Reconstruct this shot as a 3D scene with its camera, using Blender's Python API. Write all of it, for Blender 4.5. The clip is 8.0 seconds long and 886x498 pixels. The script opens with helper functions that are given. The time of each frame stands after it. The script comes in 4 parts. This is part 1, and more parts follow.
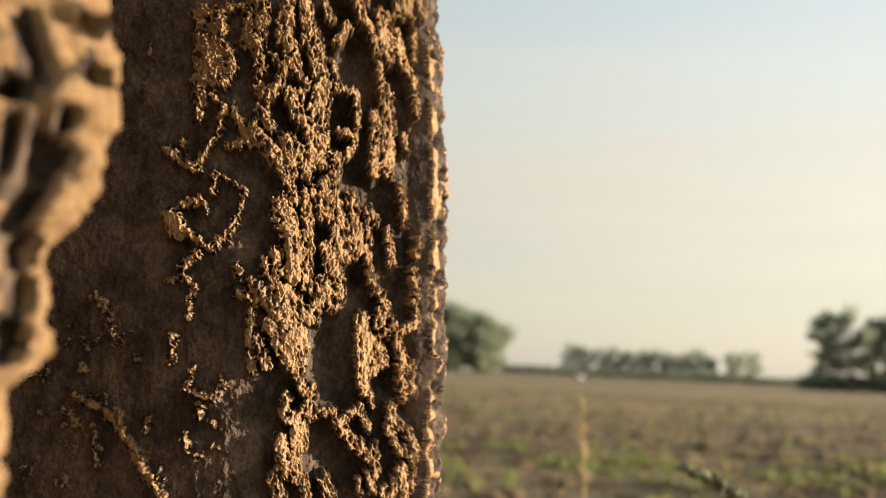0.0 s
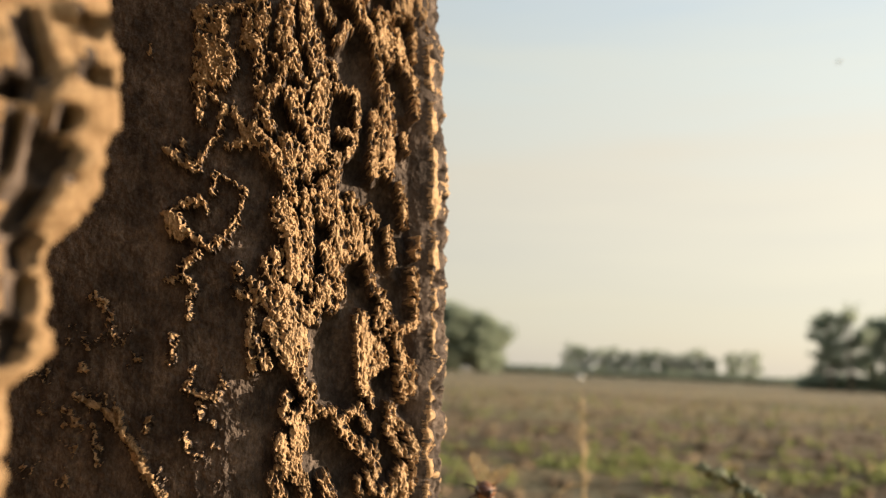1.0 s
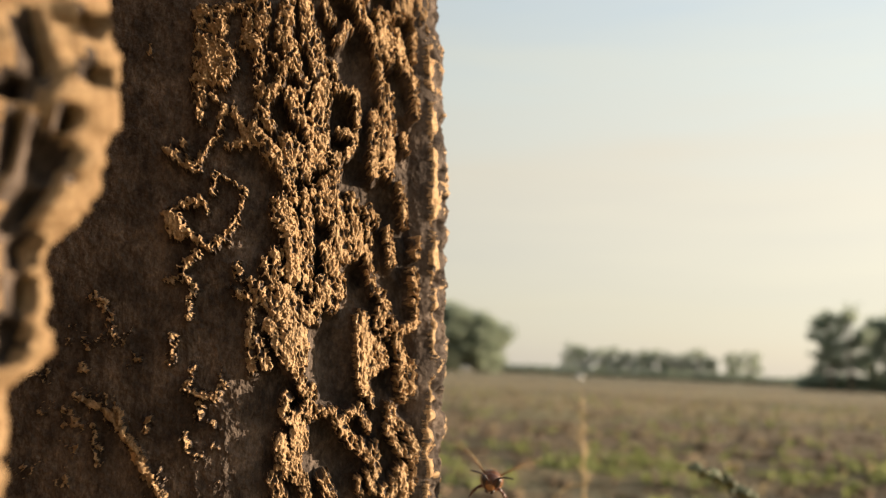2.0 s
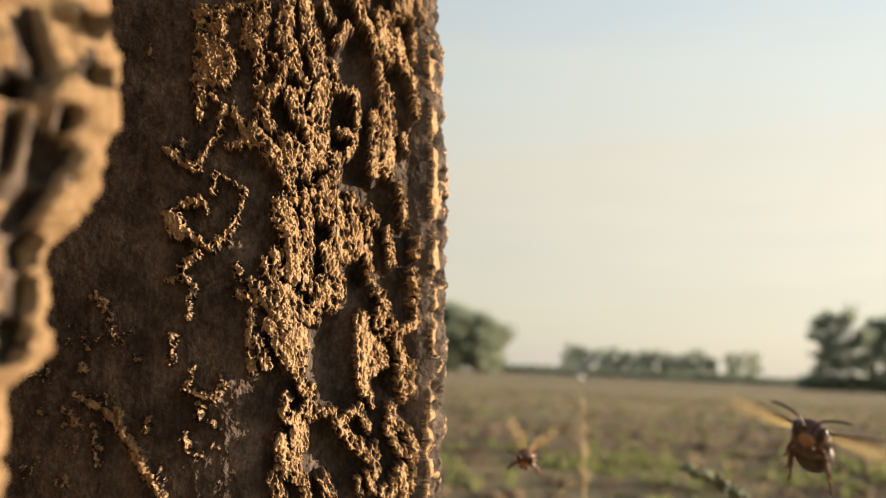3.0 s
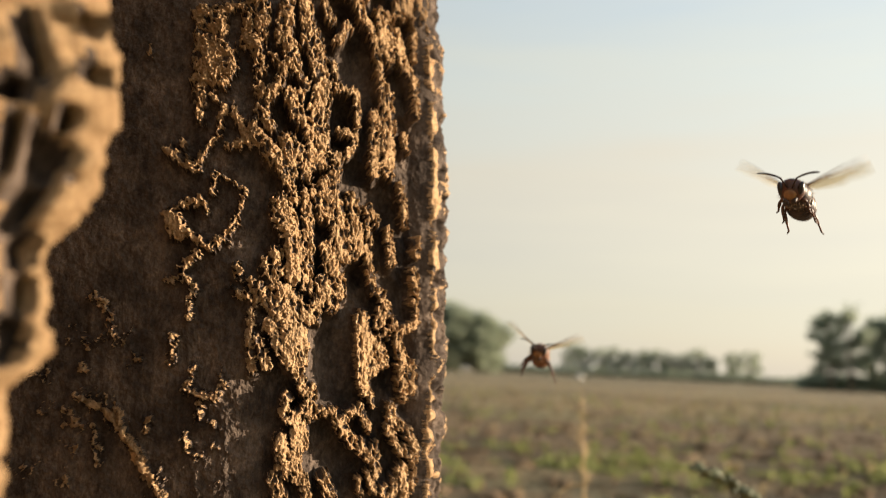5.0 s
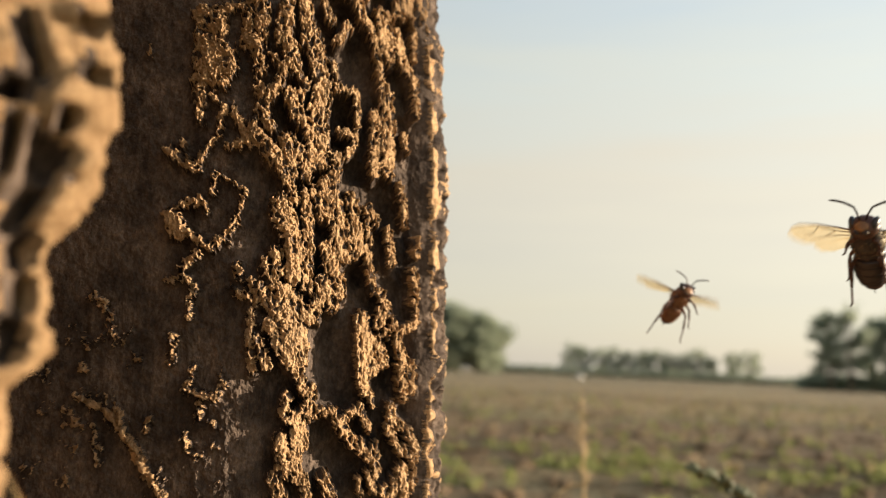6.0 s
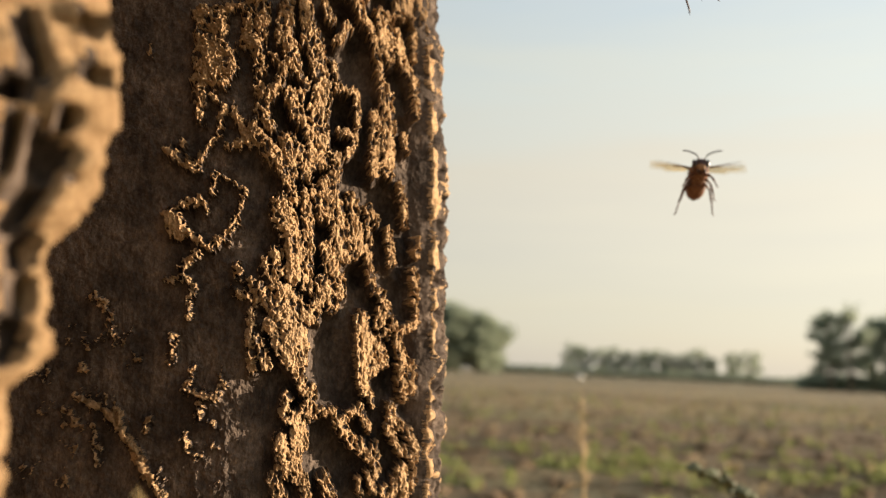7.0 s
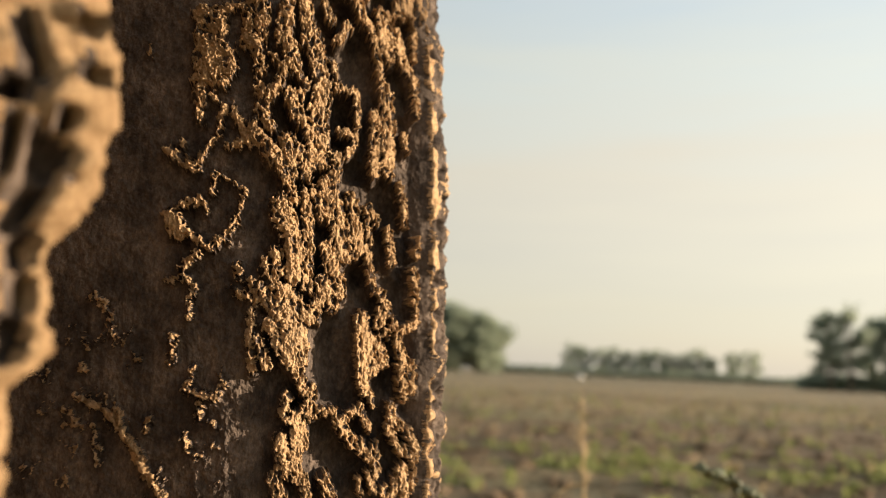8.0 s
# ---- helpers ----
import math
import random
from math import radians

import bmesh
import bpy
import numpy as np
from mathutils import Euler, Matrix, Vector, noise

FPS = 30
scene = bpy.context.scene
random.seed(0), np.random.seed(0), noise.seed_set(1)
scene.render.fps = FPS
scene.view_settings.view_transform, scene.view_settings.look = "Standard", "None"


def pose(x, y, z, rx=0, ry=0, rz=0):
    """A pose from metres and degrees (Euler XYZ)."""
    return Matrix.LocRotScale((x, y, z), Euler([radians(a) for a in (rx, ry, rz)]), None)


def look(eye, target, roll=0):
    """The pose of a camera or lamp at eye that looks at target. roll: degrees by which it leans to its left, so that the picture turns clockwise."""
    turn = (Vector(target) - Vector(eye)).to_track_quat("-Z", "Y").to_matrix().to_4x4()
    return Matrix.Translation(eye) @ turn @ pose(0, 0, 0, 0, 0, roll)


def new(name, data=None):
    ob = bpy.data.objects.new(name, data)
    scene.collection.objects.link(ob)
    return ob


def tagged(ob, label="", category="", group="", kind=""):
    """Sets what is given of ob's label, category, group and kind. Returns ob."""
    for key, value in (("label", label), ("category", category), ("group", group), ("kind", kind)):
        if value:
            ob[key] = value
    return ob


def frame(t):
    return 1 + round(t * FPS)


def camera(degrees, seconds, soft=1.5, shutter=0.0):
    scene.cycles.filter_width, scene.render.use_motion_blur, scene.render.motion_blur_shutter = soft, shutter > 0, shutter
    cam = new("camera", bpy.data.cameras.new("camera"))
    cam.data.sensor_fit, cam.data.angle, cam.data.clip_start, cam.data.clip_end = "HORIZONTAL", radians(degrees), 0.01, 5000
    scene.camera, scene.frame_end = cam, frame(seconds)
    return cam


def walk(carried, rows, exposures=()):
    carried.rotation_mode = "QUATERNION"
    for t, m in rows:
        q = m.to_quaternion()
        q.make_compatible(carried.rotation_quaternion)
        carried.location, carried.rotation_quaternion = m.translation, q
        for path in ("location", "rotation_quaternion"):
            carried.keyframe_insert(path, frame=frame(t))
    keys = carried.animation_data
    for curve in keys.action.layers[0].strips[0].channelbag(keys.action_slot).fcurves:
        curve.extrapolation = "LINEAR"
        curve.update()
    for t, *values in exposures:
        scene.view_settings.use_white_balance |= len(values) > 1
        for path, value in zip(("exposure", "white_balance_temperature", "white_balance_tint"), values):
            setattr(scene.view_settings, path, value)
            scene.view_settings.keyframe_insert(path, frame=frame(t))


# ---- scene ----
cam = camera(60, 8.0, soft=1.0, shutter=0.3)
EYE = Vector((0.0, 0.0, 0.80))
TILT = radians(8.75)
STAND = look(EYE, EYE + Vector((0.0, math.cos(TILT), math.sin(TILT))), 2.75)
walk(cam, [(0.0, STAND), (8.0, STAND)])
# a phone's small lens close to its subject: 3.3 mm of glass, focused on the bark
cam.data.dof.use_dof = True
cam.data.dof.focus_distance = 0.238
cam.data.dof.aperture_fstop = 9.5

# ---- world, sun, exposure ----
SUN_AZIMUTH, SUN_HEIGHT = radians(88), radians(8)
TOWARD_SUN = Vector((math.sin(SUN_AZIMUTH) * math.cos(SUN_HEIGHT), math.cos(SUN_AZIMUTH) * math.cos(SUN_HEIGHT), math.sin(SUN_HEIGHT)))
scene.view_settings.exposure = 1.15


def make_world():
    """A clear evening sky under a thin veil of haze, brightest round the sun."""
    world = bpy.data.worlds.new("evening_sky")
    scene.world = world
    world.use_nodes = True
    nt = world.node_tree
    nt.nodes.clear()
    out = nt.nodes.new("ShaderNodeOutputWorld")
    sky = nt.nodes.new("ShaderNodeTexSky")
    sky.sky_type = "NISHITA"
    sky.sun_disc = False
    sky.sun_elevation = SUN_HEIGHT
    sky.sun_rotation = SUN_AZIMUTH
    sky.air_density, sky.dust_density, sky.ozone_density = 1.0, 1.5, 1.0
    clear = nt.nodes.new("ShaderNodeBackground")
    clear.inputs["Strength"].default_value = 0.030
    nt.links.new(sky.outputs[0], clear.inputs["Color"])

    tc = nt.nodes.new("ShaderNodeTexCoord")
    split = nt.nodes.new("ShaderNodeSeparateXYZ")
    nt.links.new(tc.outputs["Generated"], split.inputs[0])
    # long faint streaks of cloud shift the veil's tint up and down
    mp = nt.nodes.new("ShaderNodeMapping")
    mp.inputs["Scale"].default_value = (1.6, 1.6, 13.0)
    nt.links.new(tc.outputs["Generated"], mp.inputs["Vector"])
    streak = nt.nodes.new("ShaderNodeTexNoise")
    streak.inputs["Scale"].default_value, streak.inputs["Detail"].default_value = 1.5, 3.0
    nt.links.new(mp.outputs[0], streak.inputs["Vector"])
    shift = nt.nodes.new("ShaderNodeMath")
    shift.operation = "MULTIPLY_ADD"
    shift.inputs[1].default_value, shift.inputs[2].default_value = 0.20, -0.10
    nt.links.new(streak.outputs[0], shift.inputs[0])
    height = nt.nodes.new("ShaderNodeMath")
    height.operation = "ADD"
    nt.links.new(split.outputs[2], height.inputs[0])
    nt.links.new(shift.outputs[0], height.inputs[1])
    veil = nt.nodes.new("ShaderNodeValToRGB")
    els = veil.color_ramp.elements
    stops = [(0.0, (0.74, 0.69, 0.61)), (0.10, (0.77, 0.685, 0.56)), (0.22, (0.88, 0.77, 0.585)), (0.36, (0.82, 0.82, 0.71)), (0.50, (0.67, 0.75, 0.78)), (1.0, (0.26, 0.36, 0.48))]
    while len(els) < len(stops):
        els.new(0.5)
    for e, (p, c) in zip(els, stops):
        e.position, e.color = p, (*c, 1)
    nt.links.new(height.outputs[0], veil.inputs[0])
    # the veil scatters most light forward, round the sun
    dot = nt.nodes.new("ShaderNodeVectorMath")
    dot.operation = "DOT_PRODUCT"
    dot.inputs[1].default_value = TOWARD_SUN
    nt.links.new(tc.outputs["Generated"], dot.inputs[0])
    glow = nt.nodes.new("ShaderNodeMapRange")
    glow.inputs["From Min"].default_value, glow.inputs["From Max"].default_value = -0.6, 1.0
    glow.inputs["To Min"].default_value, glow.inputs["To Max"].default_value = 0.23, 0.47
    nt.links.new(dot.outputs["Value"], glow.inputs["Value"])
    haze = nt.nodes.new("ShaderNodeBackground")
    nt.links.new(veil.outputs[0], haze.inputs["Color"])
    nt.links.new(glow.outputs[0], haze.inputs["Strength"])
    both = nt.nodes.new("ShaderNodeAddShader")
    nt.links.new(clear.outputs[0], both.inputs[0])
    nt.links.new(haze.outputs[0], both.inputs[1])
    nt.links.new(both.outputs[0], out.inputs["Surface"])


make_world()
sun = new("sun", bpy.data.lights.new("sun", "SUN"))
sun.data.energy, sun.data.angle, sun.data.color = 4.7, radians(0.6), (1.0, 0.83, 0.63)
sun.matrix_basis = look(TOWARD_SUN * 50, (0, 0, 0))


# ---- materials ----
def material(name, build):
    m = bpy.data.materials.new(name)
    m.use_nodes = True
    nt = m.node_tree
    bsdf = nt.nodes["Principled BSDF"]
    build(nt, bsdf)
    return m


def node(nt, kind, **inputs):
    n = nt.nodes.new(kind)
    for key, value in inputs.items():
        n.inputs[key.replace("_", " ")].default_value = value
    return n


def ramp(nt, source, stops):
    r = nt.nodes.new("ShaderNodeValToRGB")
    els = r.color_ramp.elements
    while len(els) < len(stops):
        els.new(0.5)
    for e, (p, c) in zip(els, stops):
        e.position, e.color = p, (*c, 1)
    nt.links.new(source, r.inputs[0])
    return r.outputs[0]


def coords(nt, scale=(1, 1, 1)):
    tc = nt.nodes.new("ShaderNodeTexCoord")
    mp = nt.nodes.new("ShaderNodeMapping")
    mp.inputs["Scale"].default_value = scale
    nt.links.new(tc.outputs["Object"], mp.inputs["Vector"])
    return mp.outputs[0]


def noise_of(nt, vec, scale, detail=5.0, rough=0.6, distortion=0.0):
    n = node(nt, "ShaderNodeTexNoise", Scale=scale, Detail=detail, Roughness=rough, Distortion=distortion)
    nt.links.new(vec, n.inputs["Vector"])
    return n.outputs[0]


def mix(nt, fac, a, b, how="MIX"):
    m = nt.nodes.new("ShaderNodeMix")
    m.data_type, m.blend_type = "RGBA", how
    for socket, value in ((m.inputs[0], fac), (m.inputs[6], a), (m.inputs[7], b)):
        if isinstance(value, bpy.types.NodeSocket):
            nt.links.new(value, socket)
        else:
            socket.default_value = value
    return m.outputs[2]


def bump(nt, bsdf, height, strength, distance):
    b = node(nt, "ShaderNodeBump", Strength=strength, Distance=distance)
    nt.links.new(height, b.inputs["Height"])
    nt.links.new(b.outputs[0], bsdf.inputs["Normal"])


def crust_look(nt, bsdf):
    v = coords(nt, (1, 1, 0.55))
    patches = ramp(nt, noise_of(nt, v, 26, 3), [(0.36, (0.54, 0.345, 0.18)), (0.52, (0.76, 0.495, 0.265)), (0.70, (0.66, 0.455, 0.265))])
    grain = ramp(nt, noise_of(nt, v, 900, 6, 0.7), [(0.34, (0.42, 0.36, 0.30)), (0.60, (1.0, 1.0, 1.0))])
    nt.links.new(mix(nt, 0.8, patches, grain, "MULTIPLY"), bsdf.inputs["Base Color"])
    bsdf.inputs["Roughness"].default_value = 0.9
    bsdf.inputs["Specular IOR Level"].default_value = 0.15
    bump(nt, bsdf, noise_of(nt, v, 1700, 6, 0.85, 0.6), 1.0, 0.0010)


def bare_look(nt, bsdf):
    v = coords(nt, (1, 1, 0.6))
    patches = ramp(nt, noise_of(nt, v, 95, 5, 0.65), [(0.40, (0.058, 0.043, 0.034)), (0.52, (0.112, 0.083, 0.064)), (0.66, (0.19, 0.140, 0.107))])
    grain = ramp(nt, noise_of(nt, v, 700, 6, 0.75), [(0.34, (0.35, 0.31, 0.29)), (0.58, (1.0, 1.0, 1.0)), (0.72, (1.7, 1.6, 1.5))])
    nt.links.new(mix(nt, 0.8, patches, grain, "MULTIPLY"), bsdf.inputs["Base Color"])
    bsdf.inputs["Roughness"].default_value = 0.85
    bsdf.inputs["Specular IOR Level"].default_value = 0.15
    bump(nt, bsdf, noise_of(nt, v, 900, 6, 0.7, 1.0), 0.8, 0.0008)


def soil_look(nt, bsdf):
    v = coords(nt)
    stretched = coords(nt, (0.35, 1, 1))
    base = ramp(nt, noise_of(nt, v, 3.5, 8, 0.7), [(0.32, (0.080, 0.052, 0.024)), (0.5, (0.190, 0.112, 0.049)), (0.72, (0.30, 0.205, 0.096))])
    green = ramp(nt, noise_of(nt, stretched, 0.55, 4), [(0.47, (0, 0, 0)), (0.62, (1, 1, 1))])
    straw = ramp(nt, noise_of(nt, stretched, 0.07, 3), [(0.40, (0, 0, 0)), (0.65, (1, 1, 1))])
    strips = ramp(nt, noise_of(nt, coords(nt, (0.025, 0.42, 1)), 0.9, 5, 0.65), [(0.45, (1, 1, 1)), (0.54, (0, 0, 0))])
    base = mix(nt, strips, base, mix(nt, 0.85, base, (0.060, 0.036, 0.017, 1)))
    c = mix(nt, green, base, (0.165, 0.15, 0.062, 1))
    c = mix(nt, straw, c, mix(nt, 0.6, c, (0.37, 0.265, 0.118, 1)))
    # a freshly tilled strip a few metres off
    reach = nt.nodes.new("ShaderNodeSeparateXYZ")
    nt.links.new(v, reach.inputs[0])
    wander = nt.nodes.new("ShaderNodeMath")
    wander.operation = "MULTIPLY_ADD"
    wander.inputs[1].default_value = 5.0
    nt.links.new(noise_of(nt, stretched, 0.6, 4), wander.inputs[0])
    nt.links.new(reach.outputs[1], wander.inputs[2])
    far_off = nt.nodes.new("ShaderNodeMapRange")
    far_off.inputs["From Max"].default_value = 40.0
    nt.links.new(wander.outputs[0], far_off.inputs["Value"])
    tilled = ramp(nt, far_off.outputs[0], [(0.255, (0, 0, 0)), (0.285, (1, 1, 1)), (0.36, (1, 1, 1)), (0.42, (0, 0, 0))])
    c = mix(nt, tilled, c, mix(nt, 0.75, c, (0.135, 0.080, 0.036, 1)))
    nt.links.new(c, bsdf.inputs["Base Color"])
    bsdf.inputs["Roughness"].default_value = 0.95
    bump(nt, bsdf, noise_of(nt, v, 9, 8, 0.7), 1.0, 0.05)


def leaf_look(dark, light, through_leaf=0.35):
    """Leaf colours that differ leaf by leaf, with some light shining through the blade."""
    def build(nt, bsdf):
        geo = nt.nodes.new("ShaderNodeNewGeometry")
        tint = ramp(nt, geo.outputs["Random Per Island"], [(0.0, dark), (1.0, light)])
        nt.links.new(tint, bsdf.inputs["Base Color"])
        bsdf.inputs["Roughness"].default_value = 0.6
        thin = nt.nodes.new("ShaderNodeBsdfTranslucent")
        nt.links.new(tint, thin.inputs["Color"])
        both = nt.nodes.new("ShaderNodeMixShader")
        both.inputs[0].default_value = through_leaf
        nt.links.new(bsdf.outputs[0], both.inputs[1])
        nt.links.new(thin.outputs[0], both.inputs[2])
        nt.links.new(both.outputs[0], nt.nodes["Material Output"].inputs["Surface"])
    return build


def plain_look(colour, rough=0.6, vary=0.3, scale=8.0, stretch=(1, 1, 1), metal=0.0):
    def build(nt, bsdf):
        v = coords(nt, stretch)
        lo = tuple(c * (1 - vary) for c in colour)
        hi = tuple(min(1, c * (1 + vary)) for c in colour)
        nt.links.new(ramp(nt, noise_of(nt, v, scale, 5), [(0.3, lo), (0.7, hi)]), bsdf.inputs["Base Color"])
        bsdf.inputs["Roughness"].default_value = rough
        bsdf.inputs["Metallic"].default_value = metal
    return build


CRUST = material("pale_rotten_bark", crust_look)
BARE = material("dark_bare_wood", bare_look)
SOIL = material("field_soil", soil_look)
# paler and greyer than real leaves: the distant haze is put into the colour
FOLIAGE = material("hazy_poplar_foliage", leaf_look((0.24, 0.275, 0.20), (0.42, 0.46, 0.34), 0.68))
FAR_BARK = material("grey_bark", plain_look((0.13, 0.105, 0.08), 0.9))
WEED = material("weed_leaves", leaf_look((0.17, 0.185, 0.06), (0.36, 0.37, 0.13), 0.5))
DRY = material("dry_stubble", leaf_look((0.25, 0.19, 0.10), (0.48, 0.37, 0.20), 0.45))
CLOD = material("clod_earth", plain_look((0.135, 0.085, 0.042), 0.95, 0.45, 14))
STRAW = material("straw_stem", plain_look((0.50, 0.35, 0.16), 0.6, 0.25, 60))
THISTLE = material("grey_green_leaf", plain_look((0.095, 0.105, 0.05), 0.7, 0.4, 40))


def chitin_look(colour, rough=0.32, vary=0.25, through_skin=0.0):
    def build(nt, bsdf):
        v = coords(nt)
        lo = tuple(c * (1 - vary) for c in colour)
        hi = tuple(min(1, c * (1 + vary)) for c in colour)
        nt.links.new(ramp(nt, noise_of(nt, v, 700, 4), [(0.3, lo), (0.7, hi)]), bsdf.inputs["Base Color"])
        bsdf.inputs["Roughness"].default_value = rough
        bsdf.inputs["Subsurface Weight"].default_value = through_skin
        bsdf.inputs["Subsurface Radius"].default_value = (0.0016, 0.0007, 0.0003)
        bump(nt, bsdf, noise_of(nt, v, 2600, 3), 0.25, 0.0002)
    return build


def wing_look(nt, bsdf):
    """Amber membrane: partly clear, partly glowing with the light behind it."""
    v = coords(nt, (1, 3, 1))
    tint = ramp(nt, noise_of(nt, v, 260, 3), [(0.3, (0.58, 0.45, 0.24)), (0.7, (0.72, 0.60, 0.38))])
    clear = nt.nodes.new("ShaderNodeBsdfTransparent")
    clear.inputs["Color"].default_value = (0.97, 0.92, 0.80, 1)
    thin = nt.nodes.new("ShaderNodeBsdfTranslucent")
    nt.links.new(tint, thin.inputs["Color"])
    nt.links.new(tint, bsdf.inputs["Base Color"])
    bsdf.inputs["Roughness"].default_value = 0.25
    skin = nt.nodes.new("ShaderNodeMixShader")
    skin.inputs[0].default_value = 0.55
    nt.links.new(bsdf.outputs[0], skin.inputs[1])
    nt.links.new(thin.outputs[0], skin.inputs[2])
    both = nt.nodes.new("ShaderNodeMixShader")
    both.inputs[0].default_value = 0.27
    nt.links.new(clear.outputs[0], both.inputs[1])
    nt.links.new(skin.outputs[0], both.inputs[2])
    nt.links.new(both.outputs[0], nt.nodes["Material Output"].inputs["Surface"])


RUST = material("rust_brown_chitin", chitin_look((0.075, 0.024, 0.010), 0.45, 0.3, 0.15))
DARK = material("dark_brown_chitin", chitin_look((0.026, 0.010, 0.005), 0.45))
TAWNY = material("tawny_brown_chitin", chitin_look((0.15, 0.058, 0.020), 0.5, 0.25, 0.2))
AMBER = material("amber_yellow_chitin", chitin_look((0.27, 0.12, 0.035), 0.45, 0.2, 0.25))
EYE_SHELL = material("black_brown_eye", chitin_look((0.020, 0.010, 0.007), 0.28))
MEMBRANE = material("amber_wing_membrane", wing_look)
VEIN = material("brown_wing_vein", plain_look((0.16, 0.075, 0.025), 0.5, 0.2, 200))
HAIR = material("tawny_hair", plain_look((0.45, 0.28, 0.12), 0.6, 0.2, 300))
WHITE = material("white_plastic", plain_look((0.55, 0.54, 0.50), 0.5, 0.15, 3))
GREY_METAL = material("galvanised_steel", plain_look((0.4, 0.4, 0.4), 0.5, 0.1, 5, metal=0.8))


# ---- mesh helpers ----
def part(name, bm, mat, parent=None, label="", smooth=True):
    """Links a bmesh as one mesh object, under parent if there is one."""
    me = bpy.data.meshes.new(name)
    bm.to_mesh(me)
    bm.free()
    if smooth:
        me.polygons.foreach_set("use_smooth", [True] * len(me.polygons))
    for m in (mat if isinstance(mat, (list, tuple)) else (mat,)):
        me.materials.append(m)
    ob = new(name, me)
    if parent:
        ob.parent = parent
    if label:
        tagged(ob, label)
    return ob


def raw_mesh(name, verts, faces, mats, slots=None, smooth=True):
    """One mesh object from numpy arrays of corners and of four-sided or three-sided faces."""
    me = bpy.data.meshes.new(name)
    n, k = faces.shape
    me.vertices.add(len(verts))
    me.vertices.foreach_set("co", verts.astype(np.float32).ravel())
    me.loops.add(n * k)
    me.loops.foreach_set("vertex_index", faces.astype(np.int32).ravel())
    me.polygons.add(n)
    me.polygons.foreach_set("loop_start", np.arange(0, n * k, k, dtype=np.int32))
    me.polygons.foreach_set("loop_total", np.full(n, k, dtype=np.int32))
    for m in mats:
        me.materials.append(m)
    if slots is not None:
        me.polygons.foreach_set("material_index", slots.astype(np.int32))
    me.polygons.foreach_set("use_smooth", np.full(n, smooth))
    me.update(calc_edges=True)
    me.validate()
    return new(name, me)


def tube(bm, points, radii, sides=8, slot=0):
    """A tapering tube along points, closed at both ends."""
    rings = []
    pts = [Vector(p) for p in points]
    for i, p in enumerate(pts):
        d = (pts[min(i + 1, len(pts) - 1)] - pts[max(i - 1, 0)]).normalized()
        a = d.orthogonal().normalized() if i == 0 else (a - d * a.dot(d)).normalized()
        b = d.cross(a)
        rings.append([bm.verts.new(p + (a * math.cos(t) + b * math.sin(t)) * radii[i]) for t in (2 * math.pi * k / sides for k in range(sides))])
    for r0, r1 in zip(rings, rings[1:]):
        for k in range(sides):
            f = bm.faces.new((r0[k], r0[(k + 1) % sides], r1[(k + 1) % sides], r1[k]))
            f.material_index = slot
    bm.faces.new(list(reversed(rings[0]))).material_index = slot
    bm.faces.new(rings[-1]).material_index = slot


def ellipsoid(bm, centre, radii, u=20, v=14, turn=None, slot=0):
    m = Matrix.Translation(centre) @ (turn or Matrix()) @ Matrix.Diagonal((*radii, 1))
    made = bmesh.ops.create_uvsphere(bm, u_segments=u, v_segments=v, radius=1.0, matrix=m)
    for vert in made["verts"]:
        for f in vert.link_faces:
            f.material_index = slot


# ---- smooth random fields on a sheet ----
TABLE = np.random.RandomState(7).permutation(4096)
SPIN = np.random.RandomState(8).uniform(0, 2 * np.pi, 4096)
GX, GY = np.cos(SPIN), np.sin(SPIN)
SPOT = np.random.RandomState(9).uniform(0, 1, (4096, 2))


def cell(ix, iy):
    return TABLE[(TABLE[ix & 4095] + iy) & 4095]


def swirl(x, y):
    """Gradient noise, about -0.7 to 0.7."""
    ix, iy = np.floor(x).astype(np.int64), np.floor(y).astype(np.int64)
    fx, fy = x - ix, y - iy
    sx, sy = fx * fx * fx * (fx * (fx * 6 - 15) + 10), fy * fy * fy * (fy * (fy * 6 - 15) + 10)

    def corner(dx, dy):
        h = cell(ix + dx, iy + dy)
        return GX[h] * (fx - dx) + GY[h] * (fy - dy)
    a = corner(0, 0) * (1 - sx) + corner(1, 0) * sx
    b = corner(0, 1) * (1 - sx) + corner(1, 1) * sx
    return (a * (1 - sy) + b * sy) * 1.5


def layered(x, y, octaves=4, gain=0.5):
    total, amp = 0.0, 1.0
    for k in range(octaves):
        total = total + amp * swirl(x * 2 ** k + 17.3 * k, y * 2 ** k - 9.1 * k)
        amp *= gain
    return total


def ridges(x, y, octaves=3, gain=0.5):
    """Sharp crests that join into a net, 0 to about 1."""
    total, amp, norm = 0.0, 1.0, 0.0
    for k in range(octaves):
        total = total + amp * (1 - np.minimum(1, np.abs(swirl(x * 2 ** k + 31.7 * k, y * 2 ** k + 5.3 * k)) * 2.2))
        norm += amp
        amp *= gain
    return total / norm


def step(a, b, x):
    t = np.clip((x - a) / (b - a), 0, 1)
    return t * t * (3 - 2 * t)


